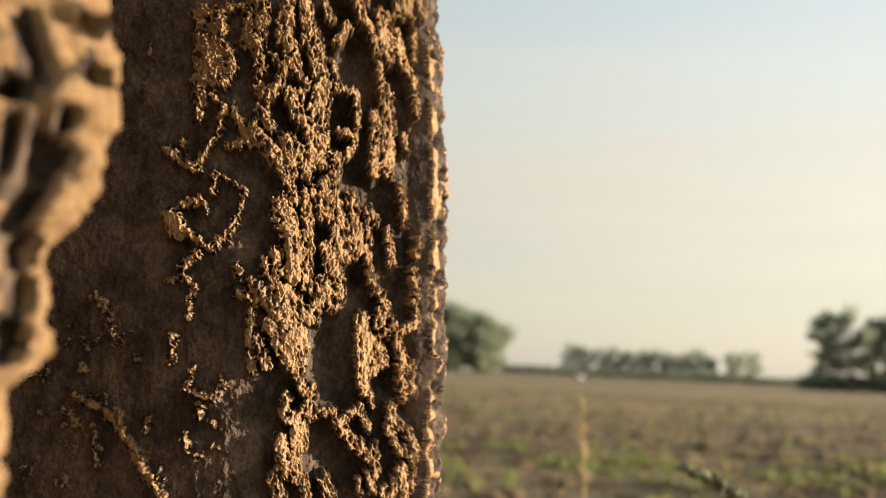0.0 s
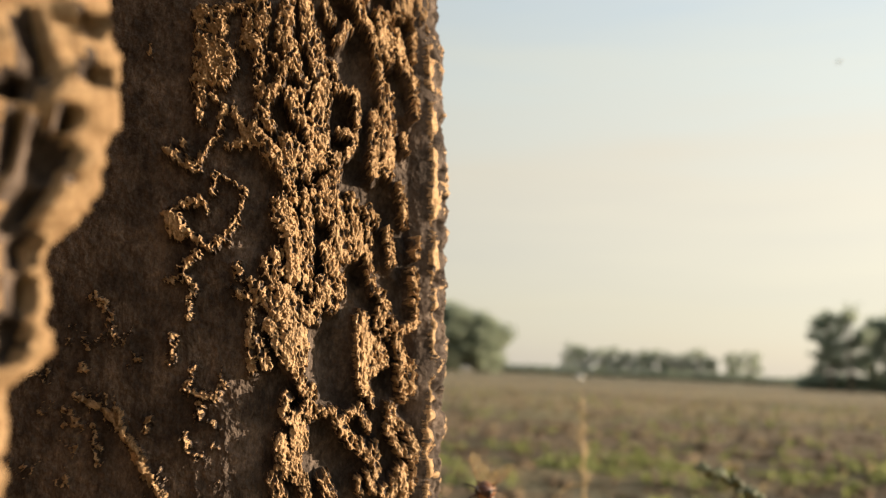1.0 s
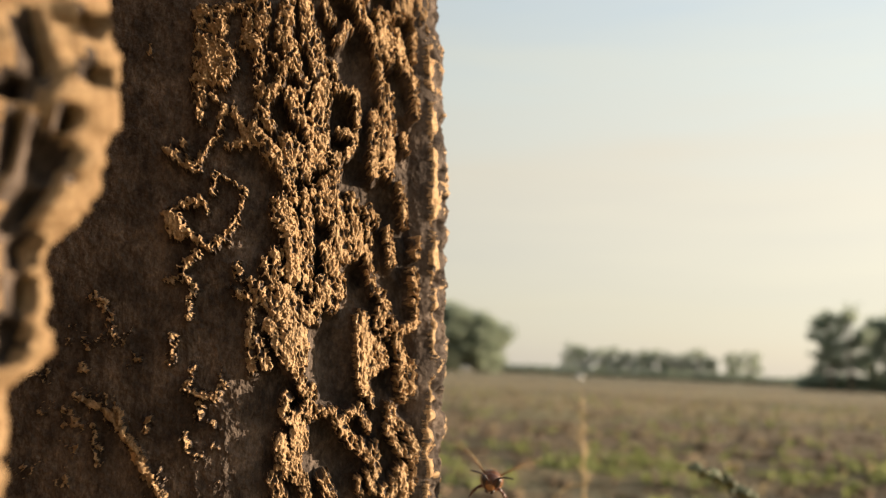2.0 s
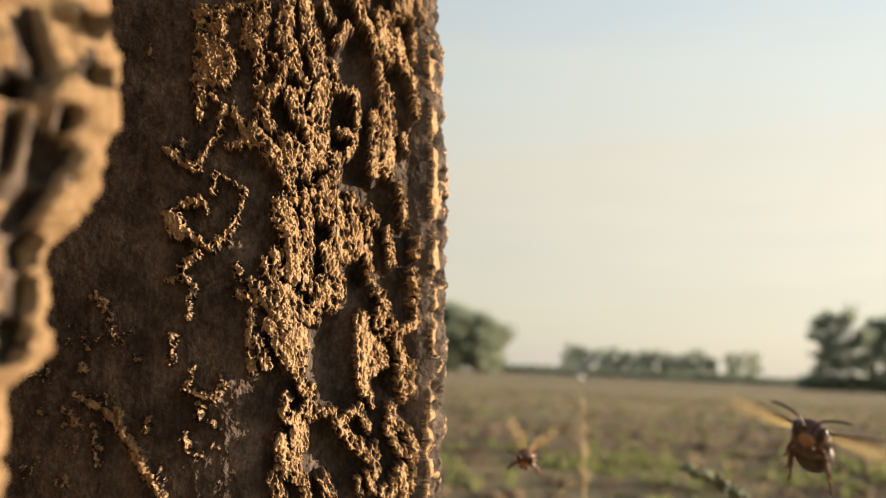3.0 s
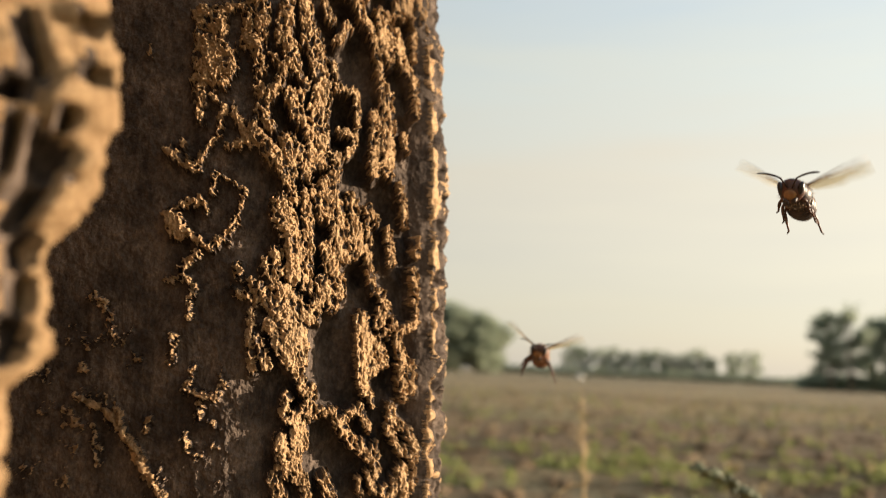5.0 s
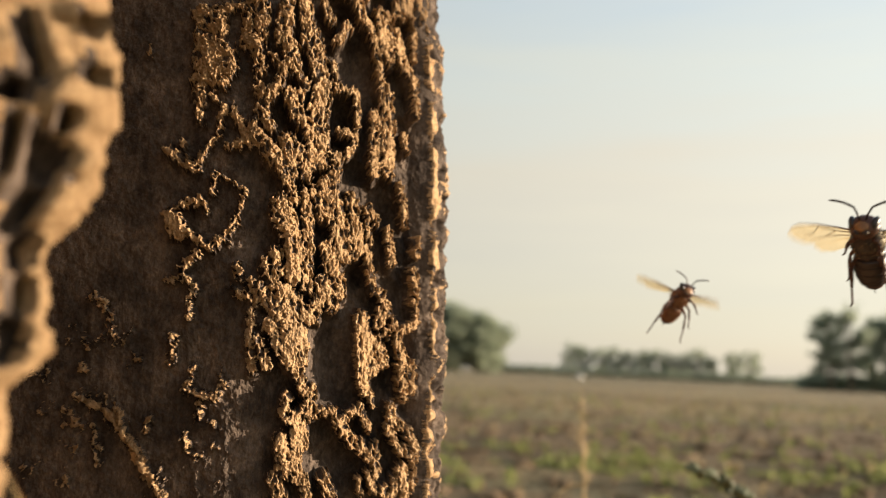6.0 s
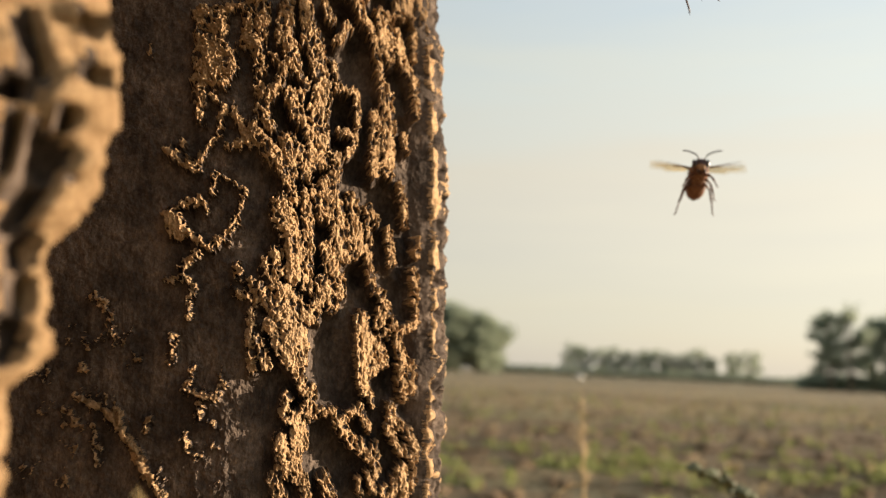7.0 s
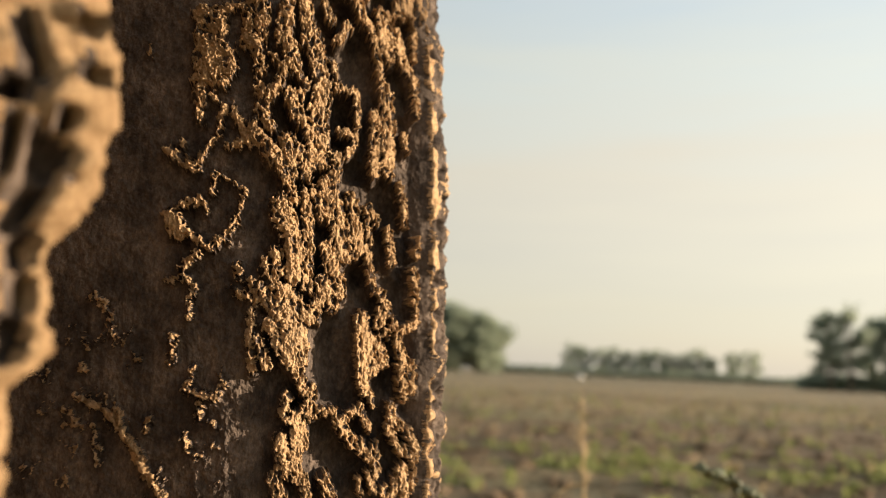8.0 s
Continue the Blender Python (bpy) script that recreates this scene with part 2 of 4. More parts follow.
# ---- ground ----
def make_ground():
    xs = np.concatenate([-np.geomspace(3000, 8, 26), np.linspace(-6, 16, 111), np.geomspace(18, 3000, 26)])
    ys = np.concatenate([-np.geomspace(3000, 4, 24), np.linspace(-2, 30, 161), np.geomspace(32, 3000, 30)])
    X, Y = np.meshgrid(xs, ys)
    near = 1 - step(25, 60, np.hypot(X, Y))
    Z = near * (0.03 * layered(X * 0.8, Y * 0.8, 4) + 0.025 * np.sin(Y * 4.2 + 0.8 * swirl(X * 0.3, Y * 0.3)))
    Z *= step(0.3, 2.0, np.hypot(X + 0.1, Y - 0.3))
    idx = np.arange(X.size).reshape(X.shape)
    faces = np.stack([idx[:-1, :-1], idx[:-1, 1:], idx[1:, 1:], idx[1:, :-1]], -1).reshape(-1, 4)
    ob = raw_mesh("ground", np.stack([X, Y, Z], -1).reshape(-1, 3), faces, [SOIL])
    return tagged(ob, "bare brown ploughed field with green weeds and straw", "ground", kind="structure")


make_ground()


# ---- the trunk ----
def section():
    """The trunk's outline at breast height: a round flank, a deep flute and a buttress beside it."""
    pts = [(-0.016, 0.372), (-0.004, 0.338), (0.0010, 0.312), (0.0002, 0.2950), (-0.0050, 0.2840), (-0.0180, 0.2700), (-0.0330, 0.2560), (-0.0440, 0.2475), (-0.0560, 0.2422),
           (-0.0780, 0.2404), (-0.1010, 0.2392), (-0.1280, 0.2382), (-0.1480, 0.233), (-0.1500, 0.219), (-0.1180, 0.180), (-0.0770, 0.136), (-0.0625, 0.1190), (-0.0605, 0.1150), (-0.0625, 0.1122), (-0.0865, 0.1010), (-0.110, 0.096), (-0.140, 0.104),
           (-0.19, 0.150), (-0.26, 0.225), (-0.30, 0.31), (-0.28, 0.40), (-0.20, 0.450), (-0.11, 0.44), (-0.045, 0.405)]
    p = np.array(pts) - (0.0062, 0.0)
    out = []
    n = len(p)
    t = np.linspace(0, 1, 200, endpoint=False)[:, None]
    for i in range(n):
        a, b, c, d = p[i - 1], p[i], p[(i + 1) % n], p[(i + 2) % n]
        out.append(0.5 * (2 * b + (c - a) * t + (2 * a - 5 * b + 4 * c - d) * t ** 2 + (3 * b - a - 3 * c + d) * t ** 3))
    q = np.concatenate(out)
    length = np.concatenate([[0], np.cumsum(np.linalg.norm(np.diff(np.concatenate([q, q[:1]]), axis=0), axis=1))])
    return np.concatenate([q, q[:1]]), length


FINE = 0.00020
# where the pale crust is left on the darker wood: strips in millimetres round the trunk and above 0.8 m,
# from one end to the other, and their half width
UPPER_LEFT_CRUST = [
    (174.5, 110, 174.5, 94, 5.4), (180, 112, 162.5, 116, 1.4), (169.5, 99, 168.5, 94, 3.2), (179, 89, 170, 88, 2), (177.5, 87, 177, 75, 1.6),
    (173.5, 84, 169.5, 80, 0.7), (169.5, 80, 171, 71, 1.3), (171, 71, 177, 61, 0.9), (186, 64, 178, 59, 1.8), (160, 116, 161, 104, 3.8),
    (159.5, 101, 158.5, 94, 1.4), (159.5, 90, 156.5, 83, 1.1), (156.5, 83, 150.5, 95, 1.1), (194.5, 100, 194.5, 96, 0.5), (182, 67, 181.5, 66, 0.9)]
UPPER_MIDDLE_CRUST = [
    (151.5, 114, 152, 105, 1.1), (149.5, 120, 150.5, 106, 2), (148.5, 105, 147.5, 98, 2.2), (151.5, 97, 154.5, 100, 0.7), (147.5, 97, 142.5, 93, 0.9),
    (142.5, 93, 144.5, 88, 0.7), (148.5, 88, 145.5, 80, 1.8), (145.5, 84, 142.5, 76, 1.6), (143, 122, 141.5, 108, 2.3), (140.5, 111, 136, 94, 2.9),
    (136, 94, 138, 83, 3.1), (138.5, 83, 138, 68, 3.8), (132.5, 103, 130.5, 96, 0.9), (130.5, 95, 123.5, 95, 0.9), (130.5, 112, 125, 120, 0.7),
    (132.5, 119, 135.5, 124, 0.9)]
UPPER_RIGHT_CRUST = [
    (120, 130, 118.5, 124, 1.6), (116, 123, 112, 114, 1.1), (112, 114, 110.5, 99, 1.1), (108.5, 132, 107, 115, 3.4), (102.5, 124, 99.5, 114, 2.3),
    (99.5, 114, 92.5, 107, 1.8), (93.5, 107, 92, 95, 0.9), (108.5, 100, 107, 85, 2.7), (113.5, 89, 114.5, 67, 1.8), (108, 83, 107.5, 70, 2.7),
    (100, 85, 98.5, 80, 0.9), (122.5, 95, 121.5, 88, 0.9), (121.5, 88, 122.5, 78, 0.4), (122.5, 77, 126.5, 71, 0.5), (129.5, 79, 123.5, 79, 0.9),
    (92.5, 134, 93, 117, 0.7)]
MIDDLE_CRUST = [
    (161.5, 71, 158, 81, 1.3), (167, 80, 161.5, 70, 1.1), (158, 81, 155, 75, 1.3), (159.5, 72, 151, 63, 2.2), (154.5, 67, 148.5, 61, 2.5),
    (149.5, 72, 148, 64, 2), (167.5, 67, 161.5, 69, 1.3), (150, 61, 146.5, 52, 1.6), (145, 69, 142.5, 61, 1.8), (143, 56, 141.5, 49, 0.9),
    (150.5, 50, 146.5, 38, 2.9), (152, 47, 150.5, 43, 1.6), (142.5, 51, 141, 36, 1.6), (130.5, 69, 132.5, 59, 1.8), (134, 58, 129.5, 46, 3.4),
    (139, 56, 136, 48, 1.6), (129.5, 47, 127.5, 37, 3.4), (124.5, 56, 120.5, 39, 2)]
KNOT_CRUST = [
    (184.5, 43, 182.5, 38, 2.9), (181, 47, 177.5, 48, 1.8), (176, 50, 173.5, 46, 0.9), (181.5, 40, 177, 36, 1.1), (176.5, 36, 173, 34, 1.6),
    (171.5, 34, 168.5, 37, 1.4), (168, 38, 165, 43, 0.9), (165, 42, 163.5, 48, 0.4), (163.5, 48, 162.5, 53, 0.4), (162.5, 53, 167, 56, 0.4),
    (167, 56, 172, 57, 0.7), (171.5, 56, 172, 52, 0.9), (176, 32, 181, 27, 1.3), (186, 23, 180, 23, 0.7), (180, 24, 176.5, 21, 1.1),
    (177.5, 21, 178.5, 12, 0.9)]
STRAY_CRUST = [
    (183, 5, 183.5, -2, 1.1), (177, -4, 179, -11, 0.9), (179, -11, 170, -13, 1.1), (170, -13, 167, -8, 0.7), (174.5, -15, 174.5, -19, 0.9),
    (179, -25, 178, -29, 0.7), (208, 16, 204.5, 15, 1.1), (204.5, 14, 200.5, 4, 0.9), (204.5, 5, 209, 0, 0.5), (211, -5, 210, -6, 1.1),
    (212.5, -14, 206.5, -17, 0.9), (216.5, -18, 212, -21, 0.7), (215, -23, 207, -23, 0.5), (206.5, -24, 205, -34, 0.7), (201, -21, 193, -30, 1.1),
    (193, -30, 189, -38, 1.1), (189, -38, 185, -43, 1.1), (200, -17, 197.5, -22, 1.1), (190, -20, 190.5, -24, 0.7), (171, -20, 169, -22, 0.5),
    (164.5, 29, 163.5, 25, 0.9), (165, 21, 160, 18, 0.9)]
LOWER_MIDDLE_CRUST = [
    (146.5, 36, 146, 27, 2.5), (141.5, 36, 141.5, 24, 1.6), (152, 34, 151.5, 27, 1.6), (155.5, 31, 154.5, 24, 1.1), (154.5, 24, 150, 21, 1.1),
    (156.5, 22, 151.5, 15, 2.2), (149, 21, 142.5, 14, 3.1), (150, 16, 145.5, 6, 3.4), (144.5, 14, 143.5, -1, 3.1), (154, 11, 153, 10, 2),
    (157.5, 6, 154.5, -2, 1.3), (151, 6, 146.5, -1, 1.8), (159.5, 24, 157.5, 18, 0.7), (159, 16, 160, 7, 0.5), (160, 7, 158.5, -4, 0.7),
    (133.5, 37, 131, 26, 2.7), (135, 26, 132, 19, 2.7), (137.5, 20, 138, 14, 1.3)]
LOWER_RIGHT_CRUST = [
    (130, 32, 128, 23, 1.6), (127.5, 38, 122.5, 37, 1.6), (120.5, 41, 117, 37, 1.1), (116.5, 34, 114, 26, 1.1), (119, 15, 118, -3, 2.5),
    (116, 8, 114.5, -1, 2.7), (118, -3, 117, -9, 1.8), (115.5, -9, 113.5, -14, 0.7), (111.5, 26, 104, 14, 0.9), (109.5, 20, 111.5, 14, 1.6),
    (104, 14, 111, 9, 0.7), (112, 6, 109, 1, 2.2), (102.5, 11, 94, 15, 1.1), (103, 8, 97.5, -1, 1.6), (101.5, 65, 99.5, 52, 1.1),
    (107.5, 48, 106, 36, 1.1), (116, 54, 113, 50, 0.9), (118, 53, 116.5, 42, 0.7)]
FOOT_CRUST = [
    (144.5, -2, 141, -10, 1.4), (138.5, -9, 138, -18, 1.3), (139.5, -15, 146, -19, 1.1), (147, -12, 148, -17, 0.9), (142.5, -21, 142.5, -27, 2.5),
    (148.5, -25, 147, -35, 1.8), (144, -29, 142, -37, 1.6), (150.5, -37, 147.5, -43, 1.4), (140, -37, 139, -43, 1.3), (136, -16, 130, -16, 0.9),
    (130, -16, 127.5, -21, 0.7), (132.5, -38, 129.5, -44, 1.6), (128, -20, 119, -15, 1.1), (119, -15, 115, -22, 0.9), (125.5, -22, 122, -26, 1.4),
    (122, -26, 113.5, -31, 1.6), (111.5, -29, 110.5, -37, 1.3), (114.5, -37, 111.5, -43, 0.7), (118.5, -39, 117.5, -43, 0.5)]
FOOT_EDGE_CRUST = [
    (100.5, -1, 99, -11, 1.6), (95, 0, 94.5, -9, 1.3), (105, -14, 104.5, -20, 1.3), (103.5, -20, 97, -23, 1.3), (106, -22, 100, -30, 0.9),
    (95.5, -23, 91.5, -31, 0.9), (97, -30, 92, -34, 0.9), (92, -34, 92, -43, 0.7), (99, -36, 96, -46, 1.6), (102, -40, 102, -46, 0.9),
    (95, 34, 93, 26, 1.1), (94.5, 23, 92.5, 16, 0.9), (92, 46, 93.5, 40, 0.9), (107, -43, 105.5, -46, 1.1)]
CRUST_STRIPS = UPPER_LEFT_CRUST + UPPER_MIDDLE_CRUST + UPPER_RIGHT_CRUST + MIDDLE_CRUST + KNOT_CRUST + STRAY_CRUST + LOWER_MIDDLE_CRUST + LOWER_RIGHT_CRUST + FOOT_CRUST + FOOT_EDGE_CRUST
# where the wood below has rotted into hollows: the middle, half width and half height
HOLLOWS = [
    (121, 108, 9.3, 13), (127.5, 86, 5.5, 7.5), (122, 68, 5.5, 6), (149, 80, 4.8, 9.5), (164.5, 86, 4.5, 5.5), (108, 56, 7.8, 8.5),
    (130.5, 0, 8.5, 14.5), (128, -32, 10, 7), (120.5, 30, 4.5, 5), (93.5, -16, 8.8, 4.5), (106, -4, 5.5, 6), (97.5, 91, 6.3, 5.5), (98, 133, 4.8, 7),
    (140, 60, 3.5, 3.5), (95.5, 51, 4.3, 8.5), (105, 25, 7.8, 8), (93, 7, 5.3, 6), (104.5, -30, 4.3, 7), (129, 124, 4.8, 4.5), (145, -15, 2.5, 2.5),
    (136, 32, 2, 5.5), (161, 56, 5, 11), (152.5, 8, 2.3, 2)]
# crevices of the buttress, in the same way
NEAR_HOLLOWS = [
    (417.0, 44.0, 1.2, 5.8), (420.0, 38.0, 1.9, 1.6), (413.5, 28.0, 2.6, 4.1), (413.0, 21.0, 1.9, 5.0), (409.5, 14.0, 1.3, 2.9),
    (409.0, 8.0, 1.1, 3.3), (410.0, 1.0, 2.4, 3.7), (408.5, 42.0, 1.2, 1.7), (409.5, 27.0, 0.6, 2.9), (414.0, 40.0, 0.6, 2.3),
    (407.5, -10.0, 0.6, 4.9), (408.5, 50.0, 0.6, 2.3), (417.5, 29.0, 0.7, 4.9), (411.5, 34.0, 0.7, 1.6)]


def spots_at(u, z, rows):
    """How deep inside round hollows a place lies, 0 outside and 1 in the middle."""
    total = np.zeros(u.shape)
    for u0, z0, ru, rz in rows:
        total = np.maximum(total, np.exp(-(((u * 1000 - u0) / ru) ** 2 + ((z * 1000 - 800 - z0) / rz) ** 2) ** 1.5 * 0.8))
    return total


def strips_at(u, z, us, zs, rows, reach=0.006):
    """Metres by which a place lies inside the nearest strip of crust; less than 0 outside."""
    inside = np.full(u.shape, -reach)
    for row in rows:
        u0, z0, u1, z1, w = (v * 0.001 for v in row)
        z0, z1 = z0 + 0.8, z1 + 0.8
        m = w + reach + 0.003
        a, b = np.searchsorted(us, (min(u0, u1) - m, max(u0, u1) + m))
        c, d = np.searchsorted(zs, (min(z0, z1) - m, max(z0, z1) + m))
        if a >= b or c >= d:
            continue
        pu, pz = u[c:d, a:b], z[c:d, a:b]
        du, dz = u1 - u0, z1 - z0
        t = np.clip(((pu - u0) * du + (pz - z0) * dz) / (du * du + dz * dz + 1e-12), 0, 1)
        inside[c:d, a:b] = np.maximum(inside[c:d, a:b], w - np.hypot(pu - u0 - t * du, pz - z0 - t * dz))
    return inside


def cells(x, y):
    """Distances to the nearest and the second of scattered spots, and a number of the nearest one's own."""
    ix, iy = np.floor(x).astype(np.int64), np.floor(y).astype(np.int64)
    best, second, own = np.full(x.shape, 9.0), np.full(x.shape, 9.0), np.zeros(x.shape)
    for dx in (-1, 0, 1):
        for dy in (-1, 0, 1):
            h = cell(ix + dx, iy + dy)
            d = np.hypot(ix + dx + SPOT[h, 0] - x, iy + dy + SPOT[h, 1] - y)
            second = np.minimum(second, np.maximum(best, d))
            own = np.where(d < best, SPOT[(h * 7 + 3) & 4095, 0], own)
            best = np.minimum(best, d)
    return best, second, own


def bark_relief(u, z, us, zs, calm):
    """How far the surface stands out at u metres round the trunk and height z, and where the pale crust is left."""
    wu = u + 0.0011 * swirl(u / 0.0042, z / 0.0055) + 0.0005 * swirl(u / 0.0016 + 9, z / 0.0021)
    wz = z + 0.0014 * swirl(u / 0.0045 + 40, z / 0.0060 + 7) + 0.0006 * swirl(u / 0.0017 + 4, z / 0.0021 + 8)
    ragged = layered(u / 0.0022, z / 0.0034, 3, 0.6)
    # a sponge of thin walls round open pores, at two sizes
    f1, f2, own = cells(wu / 0.0021 + 0.3 * swirl(u / 0.0012, z / 0.0017), wz / 0.0032 + 0.3 * swirl(u / 0.0013 + 6, z / 0.0018))
    g1, g2, own2 = cells(wu / 0.0010 + 0.3 * swirl(u / 0.0008 + 2, z / 0.0012), wz / 0.0016)
    wall, fine_wall = 1 - step(0.04, 0.50, f2 - f1), 1 - step(0.05, 0.55, g2 - g1)
    threads = ridges(u / 0.0014 + 0.5 * swirl(u / 0.0018, z / 0.0021), z / 0.0020, 3, 0.7)
    inside = strips_at(u + 0.00055 * swirl(u / 0.0020 + 3, z / 0.0026), z + 0.0007 * swirl(u / 0.0021 + 50, z / 0.0027), us, zs, CRUST_STRIPS)
    # small crumbs are scattered over the lower wood
    c1, c2, own4 = cells(u / 0.0062 + 11 + 0.4 * swirl(u / 0.0030, z / 0.0030), z / 0.0074 + 3)
    crumbs = 0.0002 - 0.0030 * c1 - 0.0060 * step(0.30, 0.35, own4) - 0.0030 * step(0.800, 0.822, z)
    inside = np.maximum(inside, np.where(u > 0.168, crumbs, -0.006))
    inner, flank = step(0.182, 0.198, u), step(0.079, 0.094, u)
    # outside the part described above the crust comes and goes at random
    known = step(0.742, 0.757, z) * (1 - step(0.926, 0.936, z)) * step(0.080, 0.088, u)
    chance = 0.004 * (layered(u / 0.011, z / 0.022, 3, 0.6) - np.interp(u, [0.0, 0.08, 0.16, 0.175, 0.6], [-0.30, -0.10, -0.10, 0.45, 0.5]))
    inside = known * inside + (1 - known) * chance
    edge = inside + 0.00065 + 0.0008 * (wall - 0.5) + (0.0007 + 0.0006 * inner) * ragged + 0.0014 * (threads - 0.5) - 0.0006 * step(0.158, 0.170, u)
    solid = step(-0.00025, 0.00035, edge)
    # open pores are more and wider where the crust is thin
    thinness = 1 - step(0.0003, 0.0018, inside)
    sound = step(0.22, 0.45, swirl(u / 0.010 + 60, z / 0.016))
    sound = np.maximum(sound, np.exp(-(((u - 0.1185) / 0.0036) ** 2 + ((z - 0.8040) / 0.0100) ** 2) ** 2))
    open_pore = step(0.46, 0.56, own + 0.30 * thinness - 0.45 * sound) * (1 - wall)
    small_pore = step(0.22, 0.34, own2 - 0.25 * sound) * (1 - fine_wall)
    lumps = layered(u / 0.012 + 5, z / 0.026, 2)
    outer = 1 - step(0.144, 0.168, u)
    # on the shaded side it stands in thick crumbs
    crumb = step(0.140, 0.150, u) * ((0.0008 + 0.0006 * inner) * step(-0.0002, 0.0014, inside) + 0.08 * np.clip(u - 0.150, 0, 0.028) * (1 - inner))
    top = 0.0002 + 0.0012 * outer + 0.0006 * lumps + crumb + 0.0006 * layered(u / 0.0034 + 7, z / 0.0050, 2)
    crust = top + (0.30 + 0.70 * flank) * (0.0012 - 0.0006 * sound + 0.0008 * (1 - outer)) * (threads - 0.55) + 0.0003 * layered(u / 0.0010, z / 0.0014, 3, 0.6) - (0.4 + 0.6 * flank) * (0.0014 * open_pore + 0.0003 * small_pore)
    deep = spots_at(u + 0.0008 * swirl(u / 0.003, z / 0.004), z, HOLLOWS) * known
    away = np.clip(-inside, 0, 0.004)
    deep = np.maximum(deep, 0.6 * step(0.0010, 0.0024, away) * flank)
    bare = -0.0017 + 0.0006 * layered(u / 0.0030, z / 0.0040, 5, 0.65) + 0.0004 * swirl(u / 0.012, z / 0.02) - outer * (0.0020 * step(0.0002, 0.0012, -inside) + 0.3 * away + 0.0080 * deep * step(0.0003, 0.0016, -inside))
    d = bare + solid * (crust - bare)
    d = d * (0.35 + 0.65 * flank) + 0.0006 * (1 - flank)
    # widest pores get the dark wood's material although they stay within the crust
    pale = (solid > 0.35) & (open_pore < 0.8)
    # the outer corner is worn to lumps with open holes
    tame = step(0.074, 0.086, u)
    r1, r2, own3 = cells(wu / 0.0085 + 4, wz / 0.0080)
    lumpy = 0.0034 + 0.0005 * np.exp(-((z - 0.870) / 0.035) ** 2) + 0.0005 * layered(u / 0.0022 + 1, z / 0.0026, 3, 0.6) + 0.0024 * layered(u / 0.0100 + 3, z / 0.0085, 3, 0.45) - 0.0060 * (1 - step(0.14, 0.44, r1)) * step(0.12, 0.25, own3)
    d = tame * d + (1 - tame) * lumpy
    # only the highest lumps stay pale, everything lower gets the dark material
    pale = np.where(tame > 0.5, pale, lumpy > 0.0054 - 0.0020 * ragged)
    # the buttress beside the flute: thick bark with crevices
    near = step(0.380, 0.397, u)
    furrow = spots_at(u + 0.0008 * swirl(u / 0.004, z / 0.006), z + 0.0012 * swirl(u / 0.004 + 8, z / 0.006), NEAR_HOLLOWS)
    thick = 0.0010 + 0.0017 * layered(u / 0.0036 + 5, z / 0.0070, 3, 0.55) + 0.0003 * ragged - 0.0080 * furrow
    d = d * (1 - near) + thick * near
    # crevices and low places of this bark get the dark material too
    pale = np.where(near > 0.5, (furrow < 0.6) & (thick > -0.0006), pale)
    return d * calm, pale


